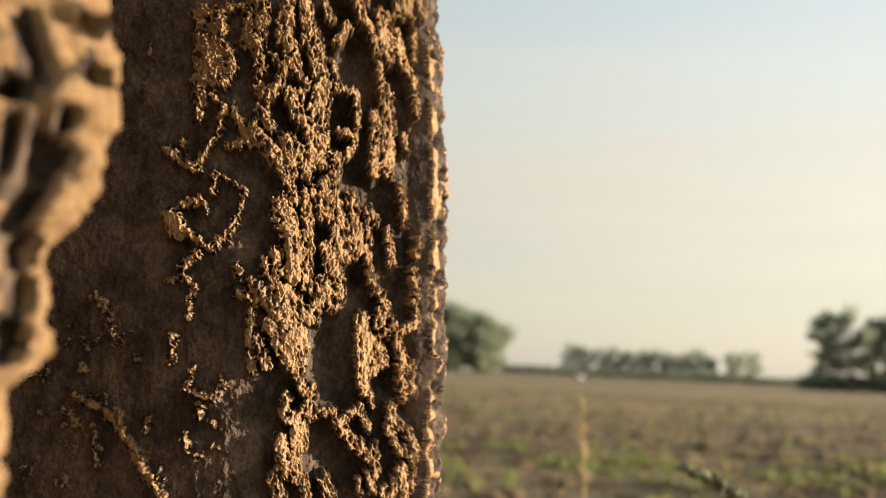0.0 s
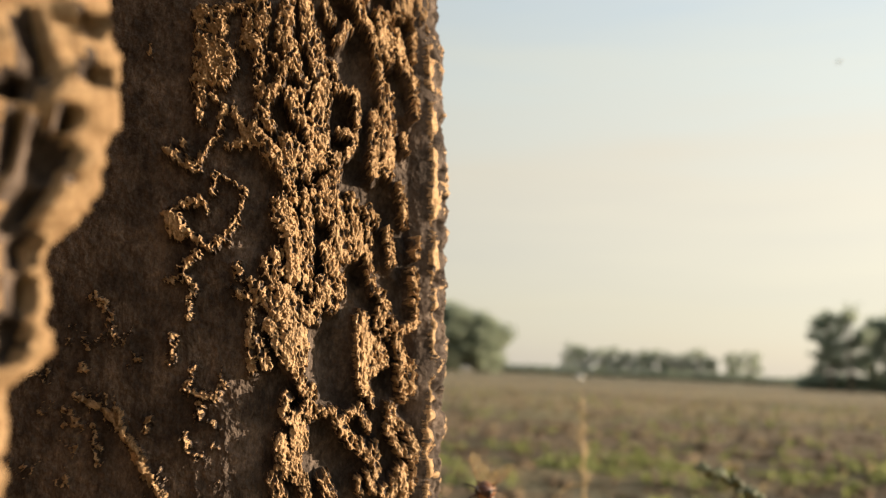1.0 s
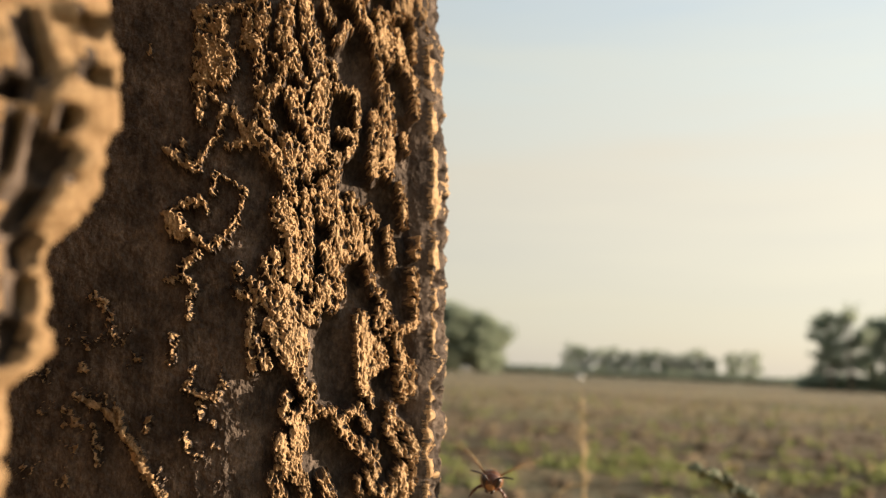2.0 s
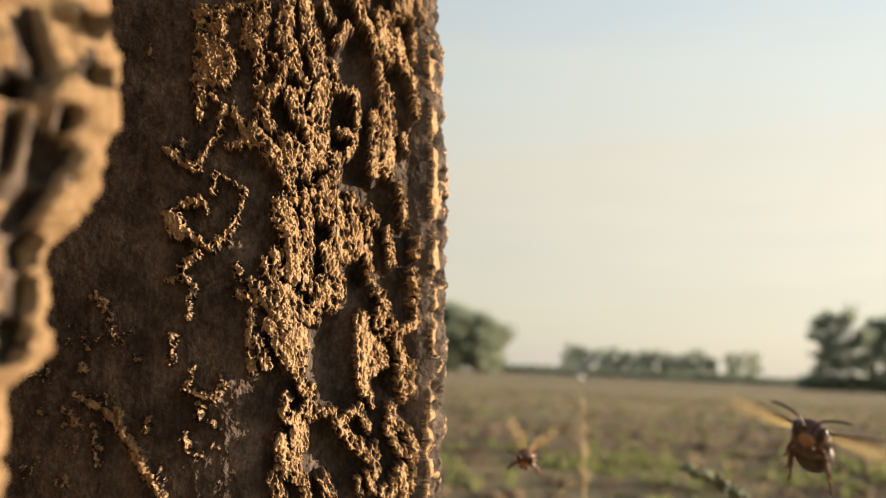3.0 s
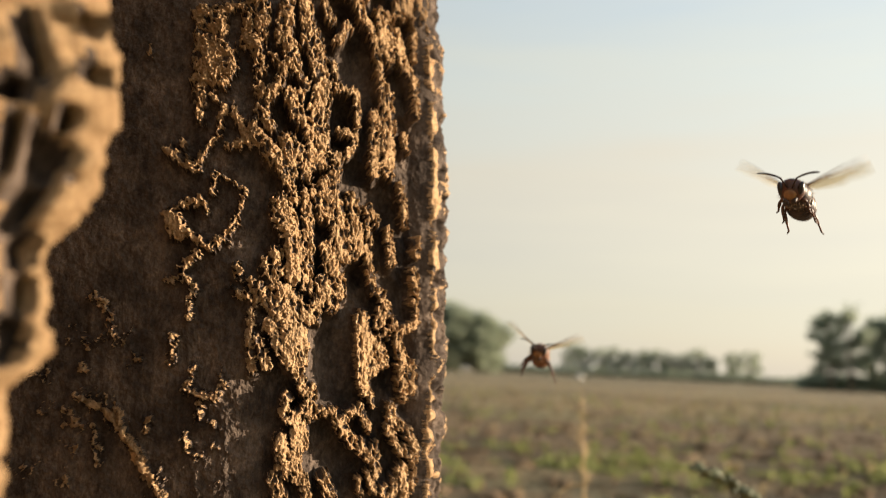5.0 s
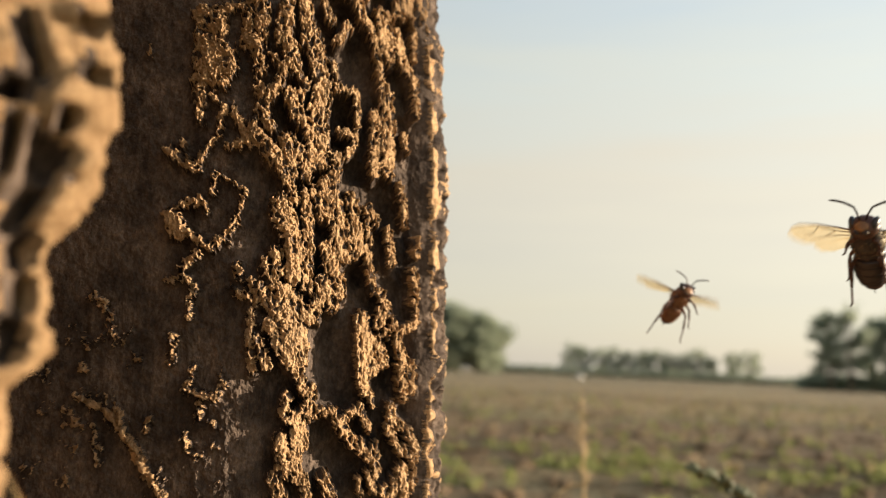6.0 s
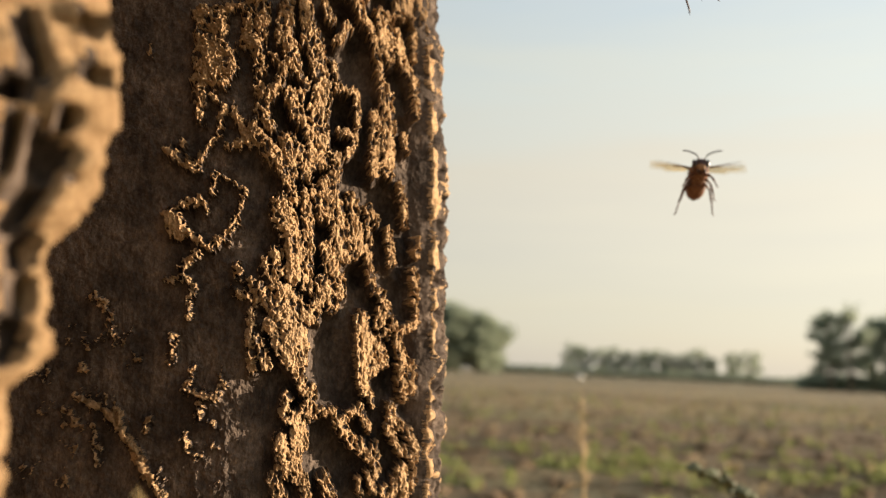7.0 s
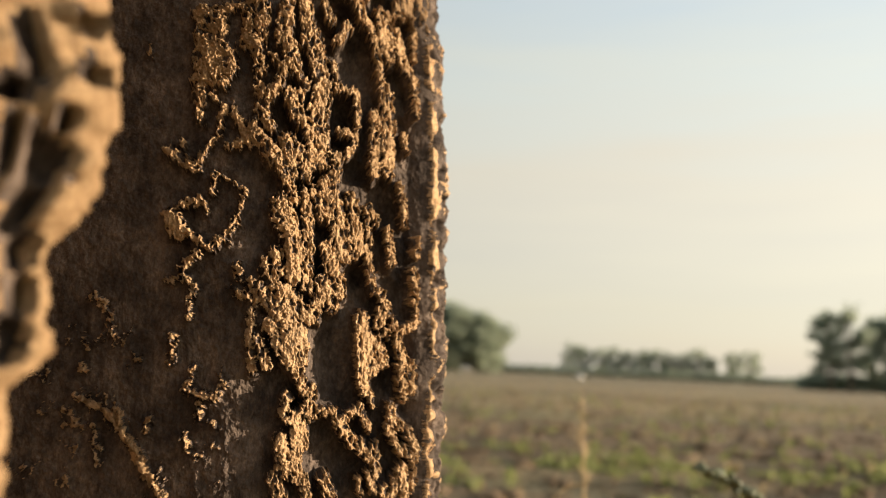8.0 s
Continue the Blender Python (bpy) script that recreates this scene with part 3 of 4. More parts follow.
def make_trunk():
    q, length = section()
    total = length[-1]
    lo, hi = 0.004, 0.463
    us = np.concatenate([np.arange(lo, 0.033, 8 * FINE), np.arange(0.033, 0.080, 2 * FINE), np.arange(0.080, 0.234, FINE), np.arange(0.234, hi, 8 * FINE), np.linspace(hi, total + lo, 70, endpoint=False)])
    zs = np.concatenate([np.linspace(-0.06, 0.66, 40, endpoint=False), np.linspace(0.66, 0.748, 40, endpoint=False), np.arange(0.748, 0.935, FINE), np.linspace(0.935, 1.05, 50, endpoint=False), np.linspace(1.05, 2.9, 50)])
    px = np.interp(us % total, length, q[:, 0])
    py = np.interp(us % total, length, q[:, 1])
    e = 0.002
    tx = np.interp((us + e) % total, length, q[:, 0]) - np.interp((us - e) % total, length, q[:, 0])
    ty = np.interp((us + e) % total, length, q[:, 1]) - np.interp((us - e) % total, length, q[:, 1])
    tl = np.hypot(tx, ty)
    nx, ny = -ty / tl, tx / tl
    U, Z = np.meshgrid(us, zs)
    calm = step(0.66, 0.71, Z) * (1 - step(0.985, 1.03, Z)) * (1 - step(0.463, 0.498, U))
    d, m = bark_relief(U, Z, us, zs, 0.15 + 0.85 * calm)
    # the buttress leans away to the foot, the whole trunk swells at the root and thins upward
    lean = step(0.230, 0.295, us) * (1 - step(0.40, 0.60, us))
    flare = 0.16 * np.exp(-np.maximum(Z, 0) / 0.16)
    thin = 1 - 0.10 * step(1.0, 3.0, Z)
    belly = -0.0035 * ((Z - 0.868) / 0.1) ** 2 * step(0.7, 0.74, Z) * (1 - step(1.0, 1.04, Z))
    cx, cy = -0.14, 0.30
    # the buttress's edge steps back towards the foot
    stepped = np.interp(Z, [0.60, 0.783, 0.794, 0.800, 0.806, 0.8145, 0.8195, 0.825, 0.842, 0.855, 1.0], [0.004, 0.0040, 0.0030, 0.0072, 0.0064, 0.0052, 0.0085, 0.0115, 0.0133, 0.0086, 0.015])
    # the crust breaks off along the grain, square to the flute rather than to the flank
    front = step(0.076, 0.104, us) * (1 - step(0.235, 0.26, us)) * 0.85
    rx, ry = nx * (1 - front) + 0.15 * front, ny * (1 - front) - 0.99 * front
    X = cx + (px - cx) * thin + nx * (flare + belly) + rx * d + lean * stepped - (1 - lean) * 0.06 * (Z - 0.87)
    Y = cy + (py - cy) * thin + ny * (flare + belly) + ry * d
    X = X + 0.10 * np.maximum(Z - 1.0, 0) ** 2 * 0.3
    # the broken top closes to a blunt point
    X[-1], Y[-1] = X[-1].mean(), Y[-1].mean()
    rows, cols = X.shape
    verts = np.stack([X, Y, Z + 0 * X], -1).reshape(-1, 3)
    idx = np.arange(rows * cols).reshape(rows, cols)
    right = np.roll(idx, -1, axis=1)
    faces = np.stack([idx[:-1], idx[1:], right[1:], right[:-1]], -1).reshape(-1, 4)
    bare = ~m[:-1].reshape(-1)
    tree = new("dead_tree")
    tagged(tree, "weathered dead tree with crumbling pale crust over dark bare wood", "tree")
    for name, mat, kept, label in (("bark", CRUST, ~bare, "crumbling pale tan bark crust, full of small pits"), ("wood", BARE, bare, "dark brown bare wood in hollows, dark floors of pits, pores and crevices")):
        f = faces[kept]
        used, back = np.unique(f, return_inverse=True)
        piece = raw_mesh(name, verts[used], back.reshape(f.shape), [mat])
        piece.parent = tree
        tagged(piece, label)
    # a thin gnarled root that creeps down the flute
    way = [(-0.1078, 0.2412, 0.7843), (-0.1027, 0.2412, 0.7829), (-0.0977, 0.2412, 0.7792), (-0.0916, 0.2412, 0.7711), (-0.0861, 0.2412, 0.763), (-0.0798, 0.2412, 0.756), (-0.0768, 0.2412, 0.7512)]
    bm = bmesh.new()
    pts, radii = [], []
    rng = random.Random(4)
    for (p, q2) in zip(way, way[1:]):
        for k in range(14):
            w = Vector(p).lerp(Vector(q2), k / 14)
            pts.append(w + Vector((rng.gauss(0, 0.00022), rng.gauss(0, 0.0002), rng.gauss(0, 0.00015))))
            radii.append(0.0010 * rng.uniform(0.70, 1.15))
    tube(bm, pts, radii, 12)
    for v in bm.verts:
        v.co += Vector(noise.noise_vector(v.co * 420)) * 0.0014 + Vector(noise.noise_vector(v.co * 1300)) * 0.0010
    part("root", bm, CRUST, tree, "thin gnarled root on dark wood")
    return tree


make_trunk()


# ---- far trees ----
def far_tree(height, spread, seed, leaves, base, label, leaf=0.22, low=0.25, clump=0.085):
    """A tapered trunk with limbs, each of which carries clumps of single leaves."""
    rng = random.Random(seed)
    tree = new("tree")
    tree.matrix_basis = pose(*base)
    tagged(tree, label, "tree")
    bm = bmesh.new()
    trunk_pts = [(0, 0, -0.3)]
    for k in range(1, 8):
        trunk_pts.append((rng.uniform(-0.02, 0.02) * height, rng.uniform(-0.02, 0.02) * height, height * 0.125 * k))
    tube(bm, trunk_pts, [height * 0.024 * (1 - 0.12 * k) for k in range(8)], 8)
    tips = []
    for k in range(22):
        up = low + (0.86 - low) * (k + rng.random()) / 22
        a = rng.uniform(0, 6.283)
        reach = spread * rng.uniform(0.5, 1.05) * math.sqrt(max(0.08, 1 - ((up - 0.48) / 0.56) ** 2))
        rise = height * rng.uniform(0.05, 0.16)
        p0 = Vector((0, 0, height * up * 0.92))
        p2 = p0 + Vector((math.cos(a) * reach, math.sin(a) * reach, rise))
        p1 = (p0 + p2) / 2 + Vector((0, 0, rise * 0.25))
        tube(bm, [p0, p1, p2], [height * 0.009, height * 0.006, height * 0.002], 5)
        tips += [p2, p1.lerp(p2, 0.45)]
    tips += [Vector((rng.uniform(-0.2, 0.2) * spread, 0, height * f)) for f in (0.86, 0.90, 0.94)]
    part("trunk", bm, FAR_BARK, tree)
    nrng = np.random.RandomState(seed)
    centres = np.array([tuple(p) for p in tips])
    size = 0.6 + 0.9 * nrng.rand(len(centres))
    k = nrng.randint(0, len(centres), leaves)
    d = nrng.normal(size=(leaves, 3))
    d /= np.linalg.norm(d, axis=1, keepdims=True)
    c = centres[k] + d * height * clump * size[k][:, None] * nrng.rand(leaves, 1) ** 0.45 * (1.25, 1.25, 1.0)
    a = nrng.normal(size=(leaves, 3))
    a /= np.linalg.norm(a, axis=1, keepdims=True)
    b = np.cross(a, nrng.normal(size=(leaves, 3)))
    b /= np.linalg.norm(b, axis=1, keepdims=True)
    s = leaf * (0.6 + 0.8 * nrng.rand(leaves, 1))
    verts = np.stack([c + a * s, c + b * s * 0.6, c - a * s, c - b * s * 0.6], 1).reshape(-1, 3)
    crown = raw_mesh("crown", verts, np.arange(leaves * 4).reshape(-1, 4), [FOLIAGE], smooth=False)
    crown.parent = tree
    return tree


def spot(angle_right, distance):
    """A place on the ground, by its bearing from straight ahead."""
    return (math.tan(radians(angle_right)) * distance, distance, 0.0)


# ---- trees on the horizon ----
def plant_far_trees():
    # a dense rounded grove that the trunk half hides
    for k, (b, d, h) in enumerate([(-4.0, 160, 14.0), (-2.4, 156, 13.6), (-1.0, 152, 13.2), (0.4, 150, 12.8), (1.6, 150, 12.0), (2.8, 151, 11.2), (3.8, 152, 10.2)]):
        far_tree(h, h * 0.36, 100 + k, 9000, spot(b, d), "dense dark green tree in a rounded grove", leaf=0.34, low=0.05, clump=0.14)
    # a thin row far beyond
    for k, (b, h) in enumerate([(9.8, 11.8), (10.7, 10.8), (11.9, 10.4), (12.9, 11), (13.8, 9.6), (15.0, 10.8), (15.9, 11), (16.7, 9.6), (17.6, 10.2), (18.6, 12.2), (19.3, 9.0), (20.9, 11.4), (21.9, 11.8)]):
        far_tree(h * 1.05, h * 0.42, 200 + k, 1150, spot(b, 296 + 3 * (k % 3)), "grey green tree in a far windbreak", leaf=0.42, low=0.12, clump=0.10)
    # taller open trees
    for k, (b, d, h) in enumerate([(26.9, 118, 12.4), (28.1, 117, 13.2), (29.3, 120, 11.8), (30.5, 118, 12.6), (31.8, 117, 12.2), (33.4, 119, 12.8)]):
        far_tree(h, h * 0.26, 300 + k, 3000, spot(b, d), "tall open tree with gaps in its crown", leaf=0.24, low=0.12, clump=0.075)


def hedge(name, start, end, height, seed, label):
    """A low uneven line of scrub."""
    nrng = np.random.RandomState(seed)
    n = 17000
    t = nrng.rand(n)
    s, e = np.array(start), np.array(end)
    c = s + (e - s) * t[:, None]
    tall = height * (0.55 + 0.45 * (layered(t * 24, t * 0 + seed, 3) + 0.6))
    c = c + nrng.normal(size=(n, 3)) * np.array([0.6, 1.5, 0])
    c[:, 2] = tall * nrng.rand(n) ** 0.8
    a = nrng.normal(size=(n, 3))
    a /= np.linalg.norm(a, axis=1, keepdims=True)
    b = np.cross(a, nrng.normal(size=(n, 3)))
    b /= np.linalg.norm(b, axis=1, keepdims=True)
    w = 0.35
    verts = np.stack([c + a * w, c + b * w * 0.7, c - a * w, c - b * w * 0.7], 1).reshape(-1, 3)
    ob = raw_mesh(name, verts, np.arange(n * 4).reshape(-1, 4), [FOLIAGE], smooth=False)
    return tagged(ob, label, "hedge", kind="stuff")


plant_far_trees()
hedge("hedge", spot(3, 280), spot(26, 290), 3.4, 5, "low dark scrub along the far field edge")
hedge("hedge", spot(25.5, 122), spot(36, 124), 2.6, 6, "dense dark undergrowth beneath tall trees")


# ---- what grows and lies on the field ----
def scatter(n, seed, near, far, power=1.6):
    """Places on the field, thicker towards the trunk."""
    nrng = np.random.RandomState(seed)
    y = near + (far - near) * nrng.rand(n) ** power
    x = -2.0 - 0.05 * y + nrng.rand(n) * (4.0 + 0.75 * y)
    return nrng, x, y


def tufts(name, n, seed, near, far, blades, tall, wide, mat, label, category, where):
    """Tufts of pointed blades, joined, standing where the field lets them grow."""
    nrng, x, y = scatter(n, seed, near, far)
    keep = where(x, y) > nrng.rand(n)
    x, y = x[keep], y[keep]
    n = len(x)
    x, y = np.repeat(x, blades), np.repeat(y, blades)
    size = np.repeat(0.6 + 0.8 * nrng.rand(n), blades)
    k = len(x)
    a = nrng.rand(k) * 6.283
    lean = 0.25 + 0.9 * nrng.rand(k)
    h = tall * size * (0.5 + 0.7 * nrng.rand(k))
    x = x + nrng.normal(size=k) * wide * 1.5
    y = y + nrng.normal(size=k) * wide * 1.5
    w = wide * (0.5 + 0.6 * nrng.rand(k))
    dx, dy = np.cos(a), np.sin(a)
    base = np.stack([x, y, np.full(k, -0.03)], -1)
    mid = base + np.stack([dx * lean * h * 0.35, dy * lean * h * 0.35, h * 0.6 + 0.03], -1)
    tip = base + np.stack([dx * lean * h * 0.9, dy * lean * h * 0.9, h * (1.05 - 0.3 * lean) + 0.03], -1)
    side = np.stack([-dy * w, dx * w, 0 * w], -1)
    verts = np.stack([base, mid + side, tip, mid - side], 1).reshape(-1, 3)
    ob = raw_mesh(name, verts, np.arange(k * 4).reshape(-1, 4), [mat], smooth=False)
    return tagged(ob, label, category, kind="stuff")


def clods(n, seed, near, far):
    """Lumps of turned earth, joined."""
    bm = bmesh.new()
    bmesh.ops.create_icosphere(bm, subdivisions=1, radius=1.0)
    bv = np.array([v.co[:] for v in bm.verts])
    bf = np.array([[v.index for v in f.verts] for f in bm.faces])
    bm.free()
    nrng, x, y = scatter(n, seed, near, far)
    rows = np.sin(y * 4.2) * 0.5 + 0.5
    r = (0.014 + 0.050 * nrng.rand(n) ** 4) * (0.7 + 0.6 * rows)
    verts = bv[None] * (1 + 0.3 * nrng.normal(size=(n, len(bv), 1))) * r[:, None, None] * (0.8 + 0.5 * nrng.rand(n, 1, 3)) * (1.2, 1.2, 0.75)
    verts = verts + np.stack([x, y, r * 0.15], -1)[:, None]
    faces = bf[None] + (np.arange(n) * len(bv))[:, None, None]
    ob = raw_mesh("clods", verts.reshape(-1, 3), faces.reshape(-1, 3), [CLOD], smooth=False)
    return tagged(ob, "crumbled brown clods of turned earth", "soil", kind="stuff")


def green_here(x, y):
    band = 1.4 * np.exp(-((y - 6.9 - 0.05 * x) / 0.7) ** 2) + 0.15
    return band * step(-0.35, 0.35, swirl(x * 0.9, y * 0.9) + 0.1)


def straw_here(x, y):
    rows = step(-0.12, 0.18, swirl(x * 0.04 + 3, y * 0.42))
    return (0.25 + 0.75 * step(9, 22, y)) * step(-0.4, 0.3, swirl(x * 0.5 + 8, y * 1.6)) * (0.15 + 0.85 * rows)


clods(9000, 11, 2.5, 34)
tufts("weeds", 9000, 12, 2.5, 30, 9, 0.085, 0.016, WEED, "low bright green weeds between the clods", "weeds", green_here)
tufts("dry_stubble", 9000, 13, 2.5, 60, 7, 0.10, 0.010, DRY, "dry tan stubble and straw on the field", "stubble", straw_here)


def dry_stalk(base, height, lean, seed):
    """A dead grass stem with a bent top and one hanging sheath."""
    rng = random.Random(seed)
    plant = new("dry_grass_stalk")
    plant.matrix_basis = pose(*base)
    tagged(plant, "thin dry straw coloured grass stalk beyond the trunk", "grass stalk")
    bm = bmesh.new()
    pts = [Vector((lean * (k / 12) ** 2 + rng.gauss(0, 0.0012), rng.gauss(0, 0.001), height * k / 12)) for k in range(13)]
    tube(bm, pts, [0.0030 - 0.0016 * k / 12 for k in range(13)], 8)
    part("stem", bm, STRAW, plant)
    bm = bmesh.new()
    for k in range(26):
        f = 0.86 + 0.16 * k / 26
        p = Vector((lean * f * f, 0, height * f))
        d = Vector((rng.uniform(-1, 1), rng.uniform(-1, 1), 0.9)).normalized() * rng.uniform(0.012, 0.024)
        tube(bm, [p, p + d * 0.5, p + d], [0.0004, 0.0012, 0.0002], 5)
    part("seed_head", bm, STRAW, plant, "thin faded seed head")
    bm = bmesh.new()
    p = Vector((lean * 0.74, 0, height * 0.86))
    for k in range(6):
        f0, f1 = k / 6, (k + 1) / 6
        a0 = p + Vector((-0.06 * f0, 0.01 * f0, 0.02 * f0 - 0.07 * f0 * f0))
        a1 = p + Vector((-0.06 * f1, 0.01 * f1, 0.02 * f1 - 0.07 * f1 * f1))
        tube(bm, [a0, a1], [0.0022 * (1 - 0.75 * f0), 0.0022 * (1 - 0.75 * f1)], 6)
    part("leaf", bm, STRAW, plant)
    return plant


def nodding_weed(base, height):
    """A weed whose tip bows over, set with small knobbly leaves."""
    rng = random.Random(21)
    plant = new("nodding_weed")
    plant.matrix_basis = pose(*base)
    tagged(plant, "grey green weed with a nodding knobbly tip", "weed")
    bm = bmesh.new()
    pts = [Vector((0.012 * math.sin(k * 0.5), 0.004 * math.cos(k), height * k / 10)) for k in range(11)]
    end = pts[-1]
    for k in range(1, 9):
        f = k / 8
        pts.append(end + Vector((-0.042 * f, 0.004 * f, 0.030 * f - 0.010 * f * f)))
    tube(bm, pts, [0.0022 - 0.00008 * k for k in range(len(pts))], 8)
    part("stem", bm, THISTLE, plant)
    for k in range(22):
        f = rng.uniform(0.0, 1.0)
        p = end + Vector((-0.042 * f, 0.004 * f, 0.030 * f - 0.010 * f * f))
        bm = bmesh.new()
        d = Vector((rng.uniform(-1, 1), rng.uniform(-1, 1), rng.uniform(-0.2, 1.0))).normalized()
        turn = d.to_track_quat("Z", "Y").to_matrix().to_4x4()
        s = rng.uniform(0.0042, 0.0080)
        ellipsoid(bm, p + d * s, (s * 0.62, s * 0.45, s), 10, 7, turn)
        for v in bm.verts:
            v.co += Vector(noise.noise_vector(v.co * 400)) * 0.0006
        part("leaf", bm, THISTLE, plant)
    return plant


stalk = dry_stalk((0.252, 1.23, -0.02), 0.755, -0.022, 3)
weed = nodding_weed((0.2647, 0.645, -0.02), 0.726)


def water_tank(base):
    tank = new("water_tank")
    tank.matrix_basis = pose(*base)
    tagged(tank, "small white plastic water tank at the field edge", "water tank")
    bm = bmesh.new()
    bmesh.ops.create_cube(bm, size=1.0, matrix=Matrix.Translation((0, 0, 0.48)) @ Matrix.Diagonal((1.10, 0.9, 0.52, 1)))
    bmesh.ops.bevel(bm, geom=list(bm.edges), offset=0.08, segments=3, affect="EDGES")
    part("tank", bm, WHITE, tank)
    bm = bmesh.new()
    tube(bm, [(0, 0, 0.73), (0, 0, 0.79)], [0.14, 0.13], 16)
    part("lid", bm, GREY_METAL, tank)
    bm = bmesh.new()
    bmesh.ops.create_cube(bm, size=1.0, matrix=Matrix.Translation((0, 0, 0.1)) @ Matrix.Diagonal((1.24, 1.04, 0.24, 1)))
    part("pallet", bm, GREY_METAL, tank)
    return tank


water_tank(spot(10.35, 140))


# ---- hornets ----
def strand(name, points, radii, mat, parent, label="", sides=8):
    bm = bmesh.new()
    tube(bm, points, radii, sides)
    return part(name, bm, mat, parent, label)


def wing_sheet(bm, outline, thick):
    """A thin two-sided membrane inside an outline, slightly cambered."""
    def lift(p):
        return 0.05 * p[0] * (1 - p[0] / 0.023) + 0.0002 * math.sin(p[1] * 1800)
    top = [bm.verts.new((x, y, lift((x, y)) + thick)) for x, y in outline]
    low = [bm.verts.new((x, y, lift((x, y)) - thick)) for x, y in outline]
    bm.faces.new(top)
    bm.faces.new(list(reversed(low)))
    n = len(top)
    for k in range(n):
        bm.faces.new((top[k], low[k], low[(k + 1) % n], top[(k + 1) % n]))


def make_wing(parent, side):
    """A forewing with its hindwing hooked behind it; the root is at the hinge, the tip out to the side."""
    fore = [(0.0, 0.0008), (0.006, 0.0016), (0.013, 0.0022), (0.019, 0.0018), (0.0222, 0.0002), (0.0228, -0.0016), (0.0215, -0.0038), (0.018, -0.0052), (0.012, -0.0048), (0.006, -0.0030), (0.0, -0.0008)]
    hind = [(0.001, -0.0008), (0.006, -0.0028), (0.0115, -0.0046), (0.0150, -0.0052), (0.0152, -0.0066), (0.0130, -0.0079), (0.009, -0.0076), (0.004, -0.0050)]
    fore, hind = [(x * 0.84, y * 0.92) for x, y in fore], [(x * 0.84, y * 0.92) for x, y in hind]
    bm = bmesh.new()
    wing_sheet(bm, [(x * side, y) for x, y in (fore if side > 0 else fore[::-1])], 0.00004)
    wing = part("wing", bm, MEMBRANE, parent, "translucent amber wing", smooth=False)
    bm = bmesh.new()
    wing_sheet(bm, [(x * side, y) for x, y in (hind if side > 0 else hind[::-1])], 0.00004)
    part("hindwing", bm, MEMBRANE, wing, smooth=False)
    bm = bmesh.new()

    def vein(pts, r0, r1):
        tube(bm, [(x * side * 0.84, y * 0.92, 0.05 * x * (1 - x / 0.023) + 0.00008) for x, y in pts], [r0 + (r1 - r0) * k / (len(pts) - 1) for k in range(len(pts))], 5)
    vein([(0, 0.0008), (0.006, 0.0016), (0.013, 0.0022), (0.019, 0.0018), (0.0222, 0.0002)], 0.00030, 0.00010)
    vein([(0, 0.0002), (0.007, 0.0004), (0.0125, 0.0014)], 0.00018, 0.00010)
    vein([(0, -0.0006), (0.006, -0.0012), (0.011, -0.0022), (0.016, -0.0040)], 0.00016, 0.00007)
    vein([(0.007, 0.0004), (0.011, -0.0022)], 0.00012, 0.00008)
    vein([(0.0125, 0.0014), (0.0145, -0.0012), (0.018, -0.0028)], 0.00012, 0.00006)
    vein([(0.0145, -0.0012), (0.0200, -0.0002)], 0.00010, 0.00006)
    part("vein", bm, VEIN, wing, "brown wing veins")
    return wing


